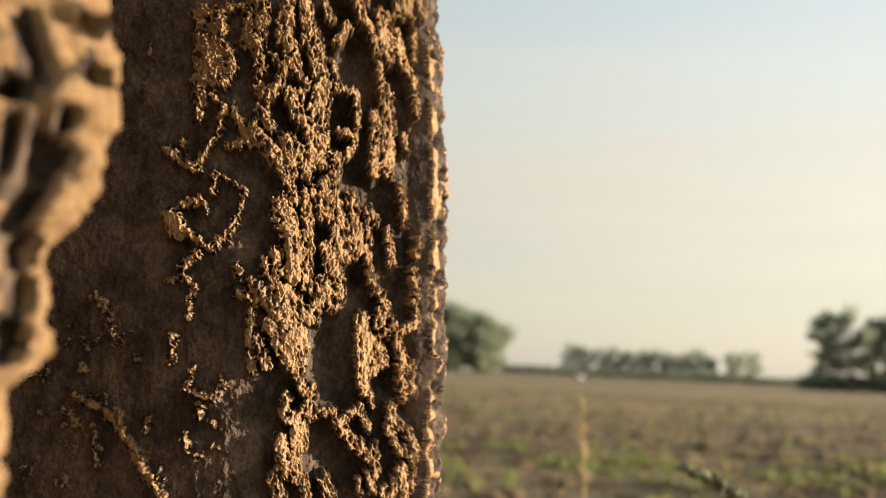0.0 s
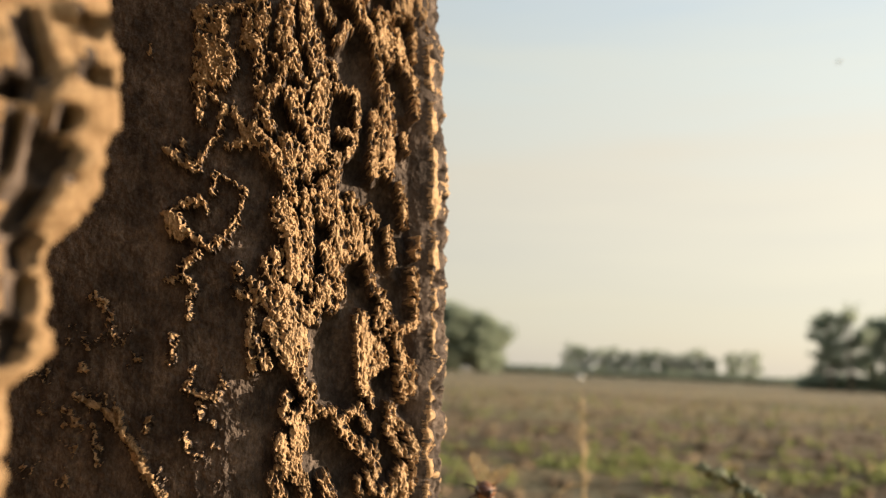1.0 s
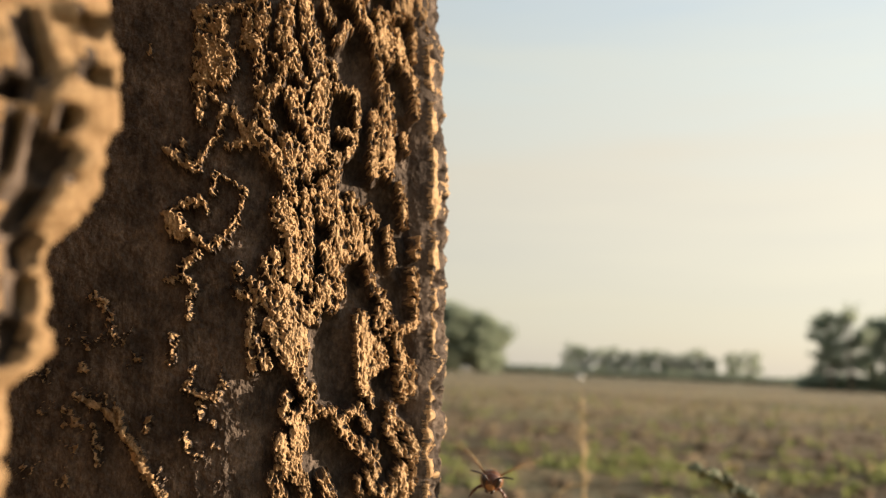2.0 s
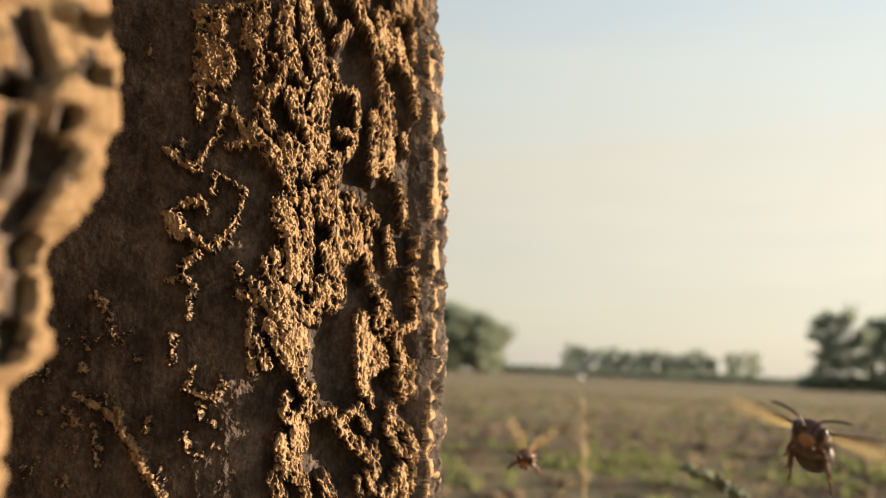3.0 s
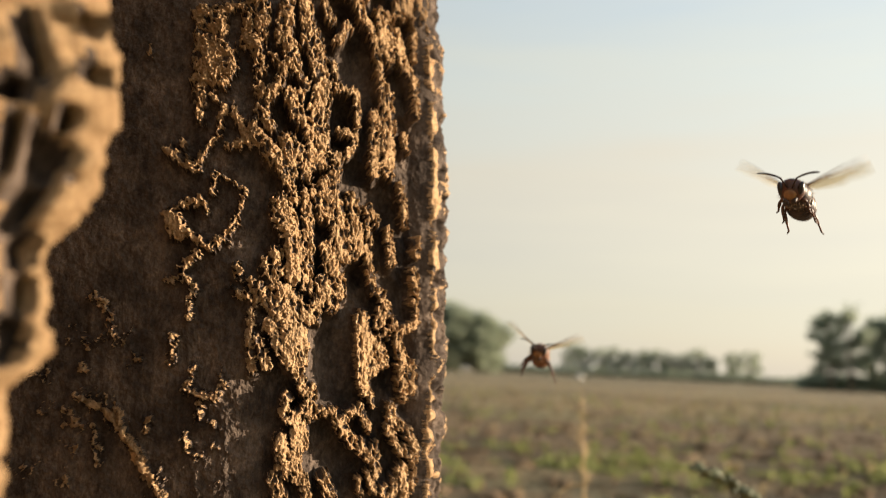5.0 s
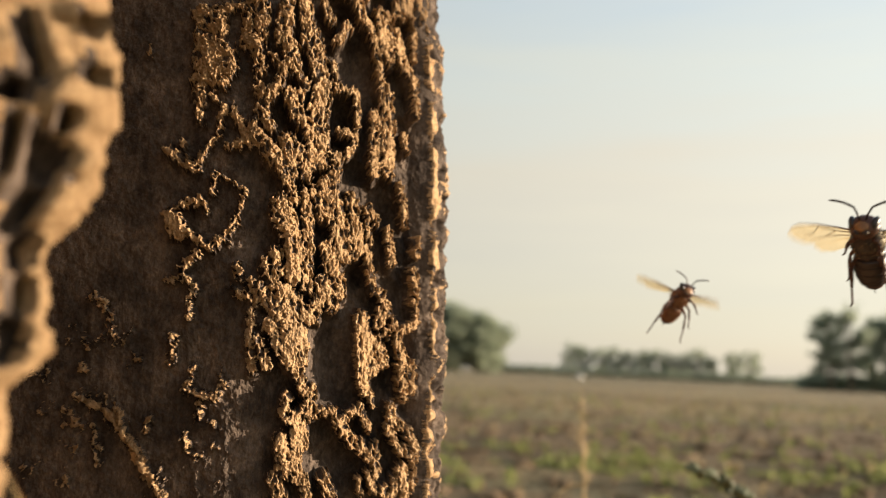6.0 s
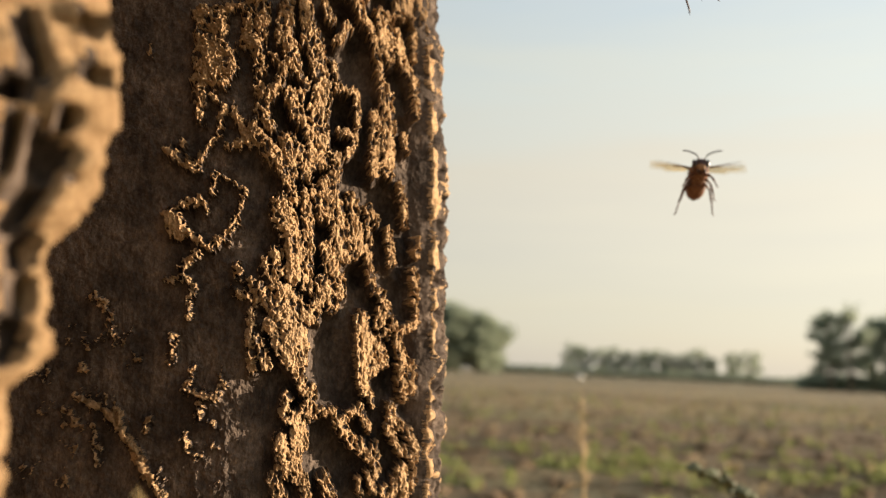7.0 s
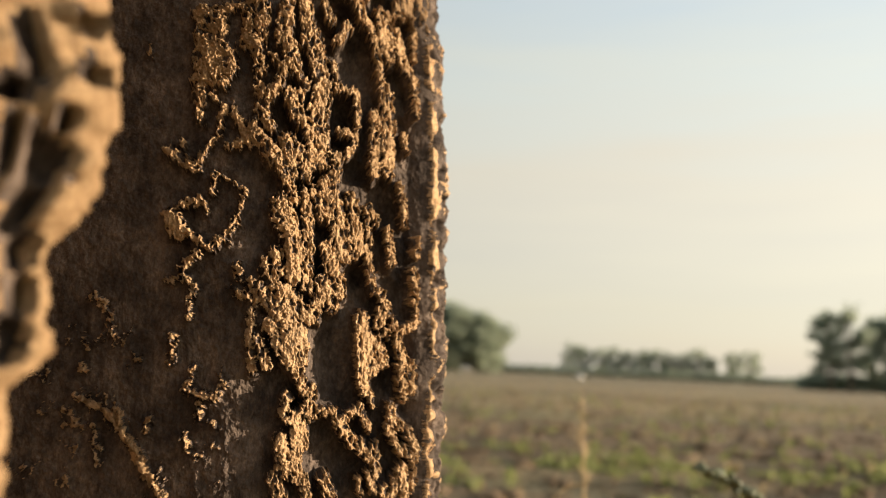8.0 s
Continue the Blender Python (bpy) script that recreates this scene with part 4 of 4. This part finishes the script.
def make_hornet(legs_spread, label, coat):
    """Head towards +y, back up, 24 mm long, its origin in the thorax."""
    hornet = new("hornet")
    tagged(hornet, label, "hornet", group="flying hornets")
    rng = random.Random(31)
    # thorax: a humped barrel with a shoulder plate
    bm = bmesh.new()
    ellipsoid(bm, (0, 0.0, 0), (0.0044, 0.0045, 0.0040), 24, 18)
    ellipsoid(bm, (0, 0.0028, 0.0003), (0.0037, 0.0022, 0.0033), 20, 14)
    ellipsoid(bm, (0, -0.0030, -0.0003), (0.0038, 0.0022, 0.0034), 20, 14)
    thorax = part("thorax", bm, coat, hornet, "brown thorax with fine hair")
    bm = bmesh.new()
    ellipsoid(bm, (0, 0.0016, 0.00165), (0.0026, 0.0022, 0.0018), 20, 12)
    part("shoulder_plate", bm, RUST, thorax)
    bm = bmesh.new()
    for k in range(420):
        d = Vector((rng.gauss(0, 1), rng.gauss(0, 1), rng.gauss(0.3, 1))).normalized()
        p = Vector((d.x * 0.0044, d.y * 0.0045 + 0.0002, d.z * 0.0040))
        e = p + (d + Vector((rng.gauss(0, 0.3), -0.3, rng.gauss(0, 0.3)))) * rng.uniform(0.0005, 0.0010)
        tube(bm, [p, e], [0.000035, 0.000012], 3)
    part("hair", bm, HAIR, thorax, "short tawny hair")
    # head: a broad wedge seen from the front, with side eyes and a pale face plate
    bm = bmesh.new()
    ellipsoid(bm, (0, 0.0056, -0.0002), (0.0038, 0.0024, 0.0036), 26, 20)
    for v in bm.verts:
        if v.co.z < 0:
            v.co.x *= 1 + 0.10 * v.co.z / 0.0029
    head = part("head", bm, RUST, hornet, "rust brown head")
    for sx in (1, -1):
        bm = bmesh.new()
        ellipsoid(bm, (sx * 0.0027, 0.0065, 0.0005), (0.0010, 0.0014, 0.0021), 16, 14, Matrix.Rotation(radians(12 * sx), 4, "Y"))
        part("eye", bm, EYE_SHELL, head, "dark brown kidney shaped eye")
        pts = [(sx * 0.0007, 0.0078, 0.0008), (sx * 0.0013, 0.0087, 0.0021), (sx * 0.0022, 0.0095, 0.0036)]
        for k in range(1, 9):
            f = k / 8
            pts.append((sx * (0.0022 + 0.0062 * f), 0.0095 + 0.0012 * f, 0.0036 + 0.0036 * f - 0.0021 * f * f))
        strand("antenna", pts, [0.00026] * 3 + [0.00031] * 6 + [0.00026, 0.00014], DARK, head, "long curved dark antenna")
        strand("mandible", [(sx * 0.0013, 0.0070, -0.0024), (sx * 0.0012, 0.0078, -0.0031), (sx * 0.0003, 0.0080, -0.0036)], [0.0007, 0.0006, 0.00015], DARK, head)
    bm = bmesh.new()
    ellipsoid(bm, (0, 0.0075, -0.0011), (0.0018, 0.0007, 0.0017), 18, 12)
    part("face_plate", bm, AMBER, head, "dull yellow face plate")
    # the face hangs down, as a wasp carries it
    head.matrix_basis = Matrix.Translation((0, 0.0040, 0)) @ Matrix.Rotation(radians(-24), 4, "X") @ Matrix.Translation((0, -0.0040, 0))
    # abdomen: a narrow waist and six overlapping rings, each with a paler hind margin
    abdomen = strand("waist", [(0, -0.0036, -0.0006), (0, -0.0044, -0.0006), (0, -0.0050, -0.0006)], [0.0032, 0.0028, 0.0033], DARK, hornet)
    edges = [0.0, 0.0018, 0.0042, 0.0065, 0.0085, 0.0101, 0.0115]
    girth = [0.0037, 0.0041, 0.0043, 0.0040, 0.0033, 0.0021, 0.0003]
    for k in range(6):
        bm = bmesh.new()
        y0, y1 = -0.0040 - edges[k], -0.0040 - edges[k + 1]
        r0, r1 = girth[k], girth[k + 1]
        stages = [(0.0, r0 * 0.95), (0.15, r0 + (r1 - r0) * 0.2 + 0.00012), (0.4, r0 + (r1 - r0) * 0.52 + 0.00016), (0.74, r0 + (r1 - r0) * 0.82 + 0.00016), (0.76, r0 + (r1 - r0) * 0.84 + 0.00016), (1.0, r1 + 0.00012), (1.06, r1 * 0.9)]
        rings = []
        for f, r in stages:
            y = y0 + (y1 - y0) * f
            drop = -0.0006 - 0.055 * (y + 0.0054) ** 2 / 0.012 * 10 * 0.1
            rings.append([bm.verts.new((math.cos(t) * r, y, math.sin(t) * r * 0.94 + drop)) for t in (2 * math.pi * j / 24 for j in range(24))])
        for i, (a, b) in enumerate(zip(rings, rings[1:])):
            for j in range(24):
                f = bm.faces.new((a[j], b[j], b[(j + 1) % 24], a[(j + 1) % 24]))
                f.material_index = 1 if i >= 3 and math.sin(2 * math.pi * (j + 0.5) / 24) > 0.1 else 0
        bm.faces.new(rings[0])
        bm.faces.new(list(reversed(rings[-1])))
        part("abdomen_ring", bm, [coat if k < 4 else RUST, AMBER], hornet, "brown abdomen ring with an amber margin")
    strand("sting", [(0, -0.0152, -0.0010), (0, -0.0170, -0.0014)], [0.00022, 0.00004], DARK, hornet)
    # legs: thigh, shin and foot
    for sx in (1, -1):
        for k, (y, back, long) in enumerate(((0.0024, -0.15, 0.85), (-0.0002, -0.7, 0.9), (-0.0026, -1.15, 1.0))):
            hip = Vector((sx * 0.0018, y, -0.0022))
            out, drop = 0.0006 + 0.0046 * legs_spread, 0.0010 + 0.0016 * legs_spread
            knee = hip + Vector((sx * (0.0016 + out * 0.7), back * 0.0030, -drop)) * long
            shin = knee + Vector((sx * out * 0.6, back * 0.0048 - 0.0006, -drop * 1.3)) * long
            foot = shin + Vector((sx * out * 0.3, back * 0.0038 - 0.0006, -drop)) * long
            toe = foot + Vector((sx * 0.0006, back * 0.0008, -0.0006))
            leg = strand("leg", [hip, hip.lerp(knee, 0.5) + Vector((0, 0, 0.0003)), knee], [0.00060, 0.00072, 0.00046], RUST, hornet, "thin rust brown leg")
            strand("shin", [knee, knee.lerp(shin, 0.6), shin], [0.00044, 0.00054, 0.00040], RUST, leg)
            strand("foot", [shin, shin.lerp(foot, 0.5), foot, toe], [0.00032, 0.00030, 0.00030, 0.00016], RUST, leg)
    wings = [make_wing(hornet, 1), make_wing(hornet, -1)]
    for sx, w in zip((1, -1), wings):
        w.location = (sx * 0.0024, 0.0012, 0.0018)
    return hornet, wings


def make_fly():
    fly = new("fly")
    tagged(fly, "tiny dark fly crossing the pale sky", "fly")
    bm = bmesh.new()
    ellipsoid(bm, (0, 0, 0), (0.0012, 0.0024, 0.0012), 12, 10)
    ellipsoid(bm, (0, 0.0028, 0), (0.0010, 0.0008, 0.0009), 12, 10)
    part("body", bm, DARK, fly)
    for sx in (1, -1):
        bm = bmesh.new()
        wing_sheet(bm, [(sx * x, y) for x, y in ((0.0005, 0.0006), (0.003, 0.0012), (0.0042, 0.0), (0.003, -0.0014), (0.0008, -0.0004))][::sx], 0.00003)
        part("wing", bm, MEMBRANE, fly, smooth=False)
    return fly


big_hornet, big_wings = make_hornet(0.05, "reddish brown hornet hovering, legs tucked, amber wings blurred", DARK)
small_hornet, small_wings = make_hornet(0.5, "reddish brown hornet rising with its legs spread", TAWNY)
low_hornet, low_wings = make_hornet(0.3, "reddish brown hornet flying low past the trunk", TAWNY)
fly = make_fly()


# ---- flights ----
BIG_FLIGHT = [
    (0, 0.1761, 0.2537, 0.7296, 20.0, 0.0, 150.0), (2.2, 0.1456, 0.2197, 0.7533, 20.0, -4.7, 146.1), (2.8, 0.1046, 0.1929, 0.7760, 22.0, -10.0, 145.0),
    (2.9, 0.0948, 0.1868, 0.7830, 22.0, -12.0, 145.0), (3.0, 0.0876, 0.1820, 0.7875, 23.0, -14.0, 145.0),
    (3.1, 0.0818, 0.1787, 0.7893, 30.0, -8.0, 146.5), (3.2, 0.0755, 0.1754, 0.7910, 40.0, -3.0, 148.0), (3.3, 0.0731, 0.1750, 0.7934, 50.0, -2.0, 150.0),
    (3.4, 0.0770, 0.1802, 0.7991, 60.0, 0.0, 152.0), (3.5, 0.0811, 0.1849, 0.8081, 66.0, 0.0, 154.0), (3.6, 0.0832, 0.1855, 0.8175, 63.0, 1.0, 153.0),
    (3.7, 0.0855, 0.1848, 0.8286, 60.0, -2.0, 148.0), (3.8, 0.0839, 0.1786, 0.8360, 54.7, -8.0, 142.0), (3.9, 0.0861, 0.1801, 0.8461, 49.3, -14.0, 137.0),
    (4.0, 0.0884, 0.1839, 0.8543, 44.0, -19.0, 133.0), (4.1, 0.0927, 0.1906, 0.8632, 34.0, -18.0, 133.0),
    (4.2, 0.0981, 0.1998, 0.8695, 24.0, -14.0, 136.0), (4.3, 0.1016, 0.2060, 0.8747, 9.0, -12.0, 142.0), (4.4, 0.1045, 0.2145, 0.8787, 3.0, -13.0, 143.0),
    (4.5, 0.1064, 0.2184, 0.8798, -1.0, -16.0, 142.0), (4.6, 0.1060, 0.2204, 0.8797, -1.0, -12.0, 142.0),
    (4.7, 0.1046, 0.2213, 0.8743, 0.0, -8.0, 142.0), (5.0, 0.1039, 0.2221, 0.8556, 9.0, -5.0, 143.7),
    (5.4, 0.1022, 0.2186, 0.8388, 20.0, 0.0, 146.0), (5.8, 0.1036, 0.2117, 0.8311, 38.0, 2.0, 144.0), (5.9, 0.1098, 0.2060, 0.8353, 41.0, -6.0, 140.0),
    (6.0, 0.1127, 0.2005, 0.8383, 44.0, -6.0, 137.0), (6.1, 0.1165, 0.1958, 0.8425, 47.0, 5.0, 137.0),
    (6.2, 0.1182, 0.1928, 0.8489, 50.0, 10.0, 140.0), (6.3, 0.1167, 0.1917, 0.8563, 51.0, 21.0, 148.0),
    (6.4, 0.1152, 0.1946, 0.8634, 52.0, 26.0, 148.0), (6.5, 0.1131, 0.2033, 0.8730, 52.0, 31.0, 148.0),
    (6.6, 0.1132, 0.2157, 0.8844, 49.0, 32.0, 149.0), (6.7, 0.1035, 0.2276, 0.8986, 46.0, 33.0, 150.0),
    (6.8, 0.0948, 0.2356, 0.9128, 47.0, 29.0, 151.0), (6.9, 0.0835, 0.2410, 0.9303, 48.0, 25.0, 152.0),
    (7.0, 0.0786, 0.2459, 0.9446, 45.3, 16.7, 152.0), (7.4, 0.0623, 0.2543, 0.9886, 37.5, 0.0, 151.5),
    (8.0, 0.0344, 0.2787, 1.0931, 30.0, 0.0, 150.0),
]
SMALL_FLIGHT = [
    (0, -0.0203, 0.3930, 0.7849, 0.0, -8.0, 170.0), (0.3, -0.0094, 0.3959, 0.7657, 1.0, -8.0, 170.0), (0.6, 0.0032, 0.3738, 0.7557, 2.0, -8.0, 170.0),
    (0.7, 0.0078, 0.3684, 0.7525, 2.3, -8.0, 170.0), (0.8, 0.0132, 0.3626, 0.7512, 2.7, -8.0, 170.0), (0.9, 0.0193, 0.3571, 0.7490, 3.0, -8.0, 170.0),
    (1.0, 0.0236, 0.3514, 0.7472, 3.3, -8.0, 170.0), (1.2, 0.0298, 0.3410, 0.7381, 4.0, -8.0, 170.0), (1.5, 0.0251, 0.3194, 0.7397, 5.0, -8.0, 170.0),
    (1.6, 0.0203, 0.3042, 0.7466, 7.5, -8.0, 172.5), (1.7, 0.0163, 0.2974, 0.7518, 10.0, -8.0, 175.0),
    (2.0, 0.0232, 0.3084, 0.7576, 7.3, -8.0, 173.6), (2.4, 0.0424, 0.3425, 0.7667, 3.6, -8.0, 171.8), (2.7, 0.0470, 0.3597, 0.7705, 0.9, -8.0, 170.5),
    (2.8, 0.0468, 0.3659, 0.7686, 0.0, -8.0, 170.0), (2.9, 0.0454, 0.3665, 0.7649, 0.0, -8.0, 170.0), (3.0, 0.0432, 0.3671, 0.7606, 0.0, -8.0, 170.0),
    (3.1, 0.0406, 0.3678, 0.7558, 0.0, -8.0, 170.0), (3.2, 0.0361, 0.3688, 0.7494, 0.0, -8.0, 170.0), (3.3, 0.0312, 0.3698, 0.7432, 0.0, -8.0, 170.0),
    (3.4, 0.0263, 0.3711, 0.7349, 0.0, -8.0, 170.0), (3.5, 0.0213, 0.3735, 0.7190, 0.0, -8.0, 170.0), (3.9, 0.0085, 0.3803, 0.7131, 0.0, -8.0, 170.8),
    (4.2, 0.0098, 0.3759, 0.7423, 0.0, -8.0, 171.4), (4.3, 0.0137, 0.3726, 0.7481, 0.0, -8.0, 171.6), (4.4, 0.0195, 0.3687, 0.7578, 0.0, -8.0, 171.8),
    (4.5, 0.0254, 0.3666, 0.7640, 0.0, -8.0, 172.0), (4.6, 0.0291, 0.3641, 0.7726, 1.0, -8.0, 168.5), (4.7, 0.0328, 0.3614, 0.7824, 2.0, -8.0, 167.0),
    (5.0, 0.0466, 0.3550, 0.8086, 13.1, -8.9, 166.6), (5.4, 0.0735, 0.3489, 0.8327, 28.0, -10.0, 182.0),
    (5.8, 0.0979, 0.3450, 0.8426, 42.0, -14.0, 192.0), (5.9, 0.1037, 0.3456, 0.8390, 42.0, -13.3, 191.3),
    (6.0, 0.1082, 0.3460, 0.8360, 42.0, -12.7, 190.7), (6.1, 0.1090, 0.3462, 0.8352, 42.0, -12.0, 190.0),
    (6.2, 0.1091, 0.3459, 0.8370, 41.0, -12.0, 193.0), (6.3, 0.1089, 0.3453, 0.8411, 40.0, -12.0, 196.0),
    (6.4, 0.1087, 0.3437, 0.8512, 34.0, -12.0, 199.0), (6.5, 0.1080, 0.3429, 0.8562, 28.0, -12.0, 202.0),
    (6.6, 0.1086, 0.3418, 0.8638, 17.0, -11.0, 203.0), (6.7, 0.1101, 0.3407, 0.8707, 6.0, -10.0, 204.0),
    (6.8, 0.1094, 0.3385, 0.8771, 10.0, -10.0, 194.0), (6.9, 0.1107, 0.3341, 0.8831, 20.0, -5.0, 183.0),
    (7.0, 0.1112, 0.3295, 0.8898, 30.0, 0.0, 172.0), (7.1, 0.1101, 0.3261, 0.8960, 32.0, -4.0, 166.0),
    (7.2, 0.1081, 0.3229, 0.9093, 38.0, -6.0, 163.0), (7.3, 0.1054, 0.3214, 0.9192, 46.0, 4.0, 162.0),
    (7.4, 0.0998, 0.3188, 0.9363, 54.0, 2.0, 162.0), (7.5, 0.0971, 0.3179, 0.9499, 60.0, 0.0, 164.0), (7.6, 0.0951, 0.3173, 0.9609, 59.0, 0.0, 163.6),
    (7.7, 0.0928, 0.3156, 0.9799, 58.0, 0.0, 163.2), (8.0, 0.0884, 0.3187, 1.0369, 55.0, 0.0, 162.0),
]
LOW_FLIGHT = [
    (0, -0.1324, 0.2145, 0.7208, 20, 0, 200), (5.2, -0.1003, 0.1912, 0.7411, 25, 0, 205), (5.6, -0.0837, 0.1771, 0.7540, 28, 0, 208),
    (5.8, -0.0846, 0.1736, 0.7570, 28, 0, 208), (6.1, -0.0773, 0.1733, 0.7584, 30, 0, 210), (6.3, -0.0732, 0.1733, 0.7589, 30, 0, 212),
    (6.5, -0.0715, 0.1743, 0.7585, 30, 0, 214), (6.6, -0.0683, 0.1765, 0.7577, 28, 0, 216), (6.7, -0.0633, 0.1782, 0.7595, 24, 0, 218),
    (6.8, -0.0596, 0.1799, 0.7619, 20, 0, 220), (6.9, -0.0588, 0.1825, 0.7579, 20, 0, 220), (7.1, -0.0497, 0.1904, 0.7465, 15, 0, 220),
    (8.0, -0.0231, 0.2388, 0.6947, 10, 0, 220),
]
FLY_FLIGHT = [
    (0, 0.6545, 0.8758, 1.6835, 0, 0, 140), (0.6, 0.5271, 0.8230, 1.3692, 0, 0, 140), (0.9, 0.4472, 0.7978, 1.2045, 0, 0, 140),
    (1.0, 0.4283, 0.8054, 1.1547, 0, 0, 140), (1.1, 0.4180, 0.8309, 1.1208, 0, 0, 140), (1.2, 0.4049, 0.8688, 1.0716, 0, 0, 140),
    (1.3, 0.4110, 0.9229, 1.0485, 0, 0, 150), (1.4, 0.4553, 1.0754, 1.0443, 0, 0, 170), (1.7, 0.7464, 1.9778, 1.0974, 0, 0, 200),
    (2.4, 1.8570, 5.9832, 1.3681, 0, 0, 260), (3.5, 1.9926, 8.9857, 1.5817, 0, 0, 270), (5.0, 1.2336, 13.9521, 2.1824, 0, 0, 280),
    (8.0, -5.1881, 24.8563, 3.6463, 0, 0, 290),
]


def flight(rows):
    return [(t, pose(x, y, z, pitch, roll, yaw)) for t, x, y, z, pitch, roll, yaw in rows]


def beat(wings, strokes, cycle, sides=(1, -1)):
    """Wings beat right through each tenth of a second. strokes: (seconds, lift, sweep back, twist) where a stroke is known;
    cycle: (lift, sweep) for the three thirds of a beat elsewhere."""
    known = {round(t * 10): (lift, sweep, twist[0] if twist else 0) for t, lift, sweep, *twist in strokes}
    for side, wing in zip(sides, wings):
        rows = []
        for k in range(241):
            (lift, sweep), twist = cycle[k % 3], 0
            if k % 3 == 0 and k // 3 in known:
                lift, sweep, twist = known[k // 3]
            elif k % 3 == 1 and k // 3 in known:
                lift = max(-40, known[k // 3][0] - 38)
            elif k % 3 == 2 and (k + 1) // 3 in known:
                lift = min(75, known[(k + 1) // 3][0] + 30)
            rows.append((k / 30, pose(side * 0.0024, 0.0012, 0.0018, twist, -side * lift, -side * sweep)))
        walk(wing, rows)


def motions():
    walk(big_hornet, flight(BIG_FLIGHT))
    walk(small_hornet, flight(SMALL_FLIGHT))
    walk(low_hornet, flight(LOW_FLIGHT))
    walk(fly, flight(FLY_FLIGHT))
    beat(big_wings, [(2.8, 35, 5), (3.0, 6, 5), (3.1, 10, 0), (3.2, 18, 5), (3.4, 75, 60), (3.5, 78, 68), (3.6, 78, 68), (3.7, 70, 40), (4.0, 12, 0, -38), (4.1, 18, 0, -20), (4.2, 40, 20), (4.3, 42, 25), (4.4, 9, 0, -8), (4.5, 10, 0, -8), (4.6, 52, 15), (4.7, 40, 15),
                     (5.8, 22, -5), (5.9, 20, 0), (6.0, 5, 0), (6.4, 60, 60), (6.5, 70, 62), (6.6, 60, 50), (6.7, 35, 20), (6.8, 10, 10)], [(30, 10), (-5, 5), (50, 15)])
    beat(small_wings, [(0.7, 35, 50), (0.8, 35, 50), (0.9, 35, 55), (1.0, 38, 58), (1.5, -10, 40), (1.6, 0, 40), (1.7, 20, 40), (2.8, 58, 30), (3.0, 45, 45), (3.1, 40, 45), (4.3, 40, 45), (4.4, 45, 35), (4.5, 58, 25), (4.6, 20, 40), (4.7, 40, 20), (5.8, 5, 0, -36), (6.0, 8, 0, -34), (6.4, 55, 15), (6.5, 18, 0), (6.6, 6, 0), (6.7, 18, 0), (7.0, 10, 0, -26), (7.1, 18, 0, -24), (7.2, 28, 0, -20), (7.3, 28, -15), (7.4, 15, 0), (7.5, 8, 10, -30)], [(35, 10), (0, 5), (55, 10)])
    beat(low_wings[:1], [(5.8, 48, 20), (6.3, 74, 10), (6.5, 72, 10), (6.6, 80, 5), (6.8, 50, 20)], [(60, 10), (20, 5), (70, 10)], (1,))
    beat(low_wings[1:], [(5.8, -10, 60), (6.3, -20, 60), (6.5, -20, 60), (6.6, -15, 60), (6.8, 50, 20)], [(-10, 50), (-20, 50), (0, 50)], (-1,))
    # the weed nods a little in the wind
    x, y, z = weed.location
    sway = [(0.0, -0.6), (0.5, 0.0), (1.0, 0.5), (1.5, -0.4), (2.2, 0.2), (2.8, -0.3), (3.5, -0.5), (4.5, -0.3), (5.3, 0.4), (6.0, -0.1), (6.5, 0.4), (7.0, 0.0), (7.5, -0.2), (8.0, 0.4)]
    walk(weed, [(t, pose(x, y, z, 0, a, 0)) for t, a in sway])


motions()
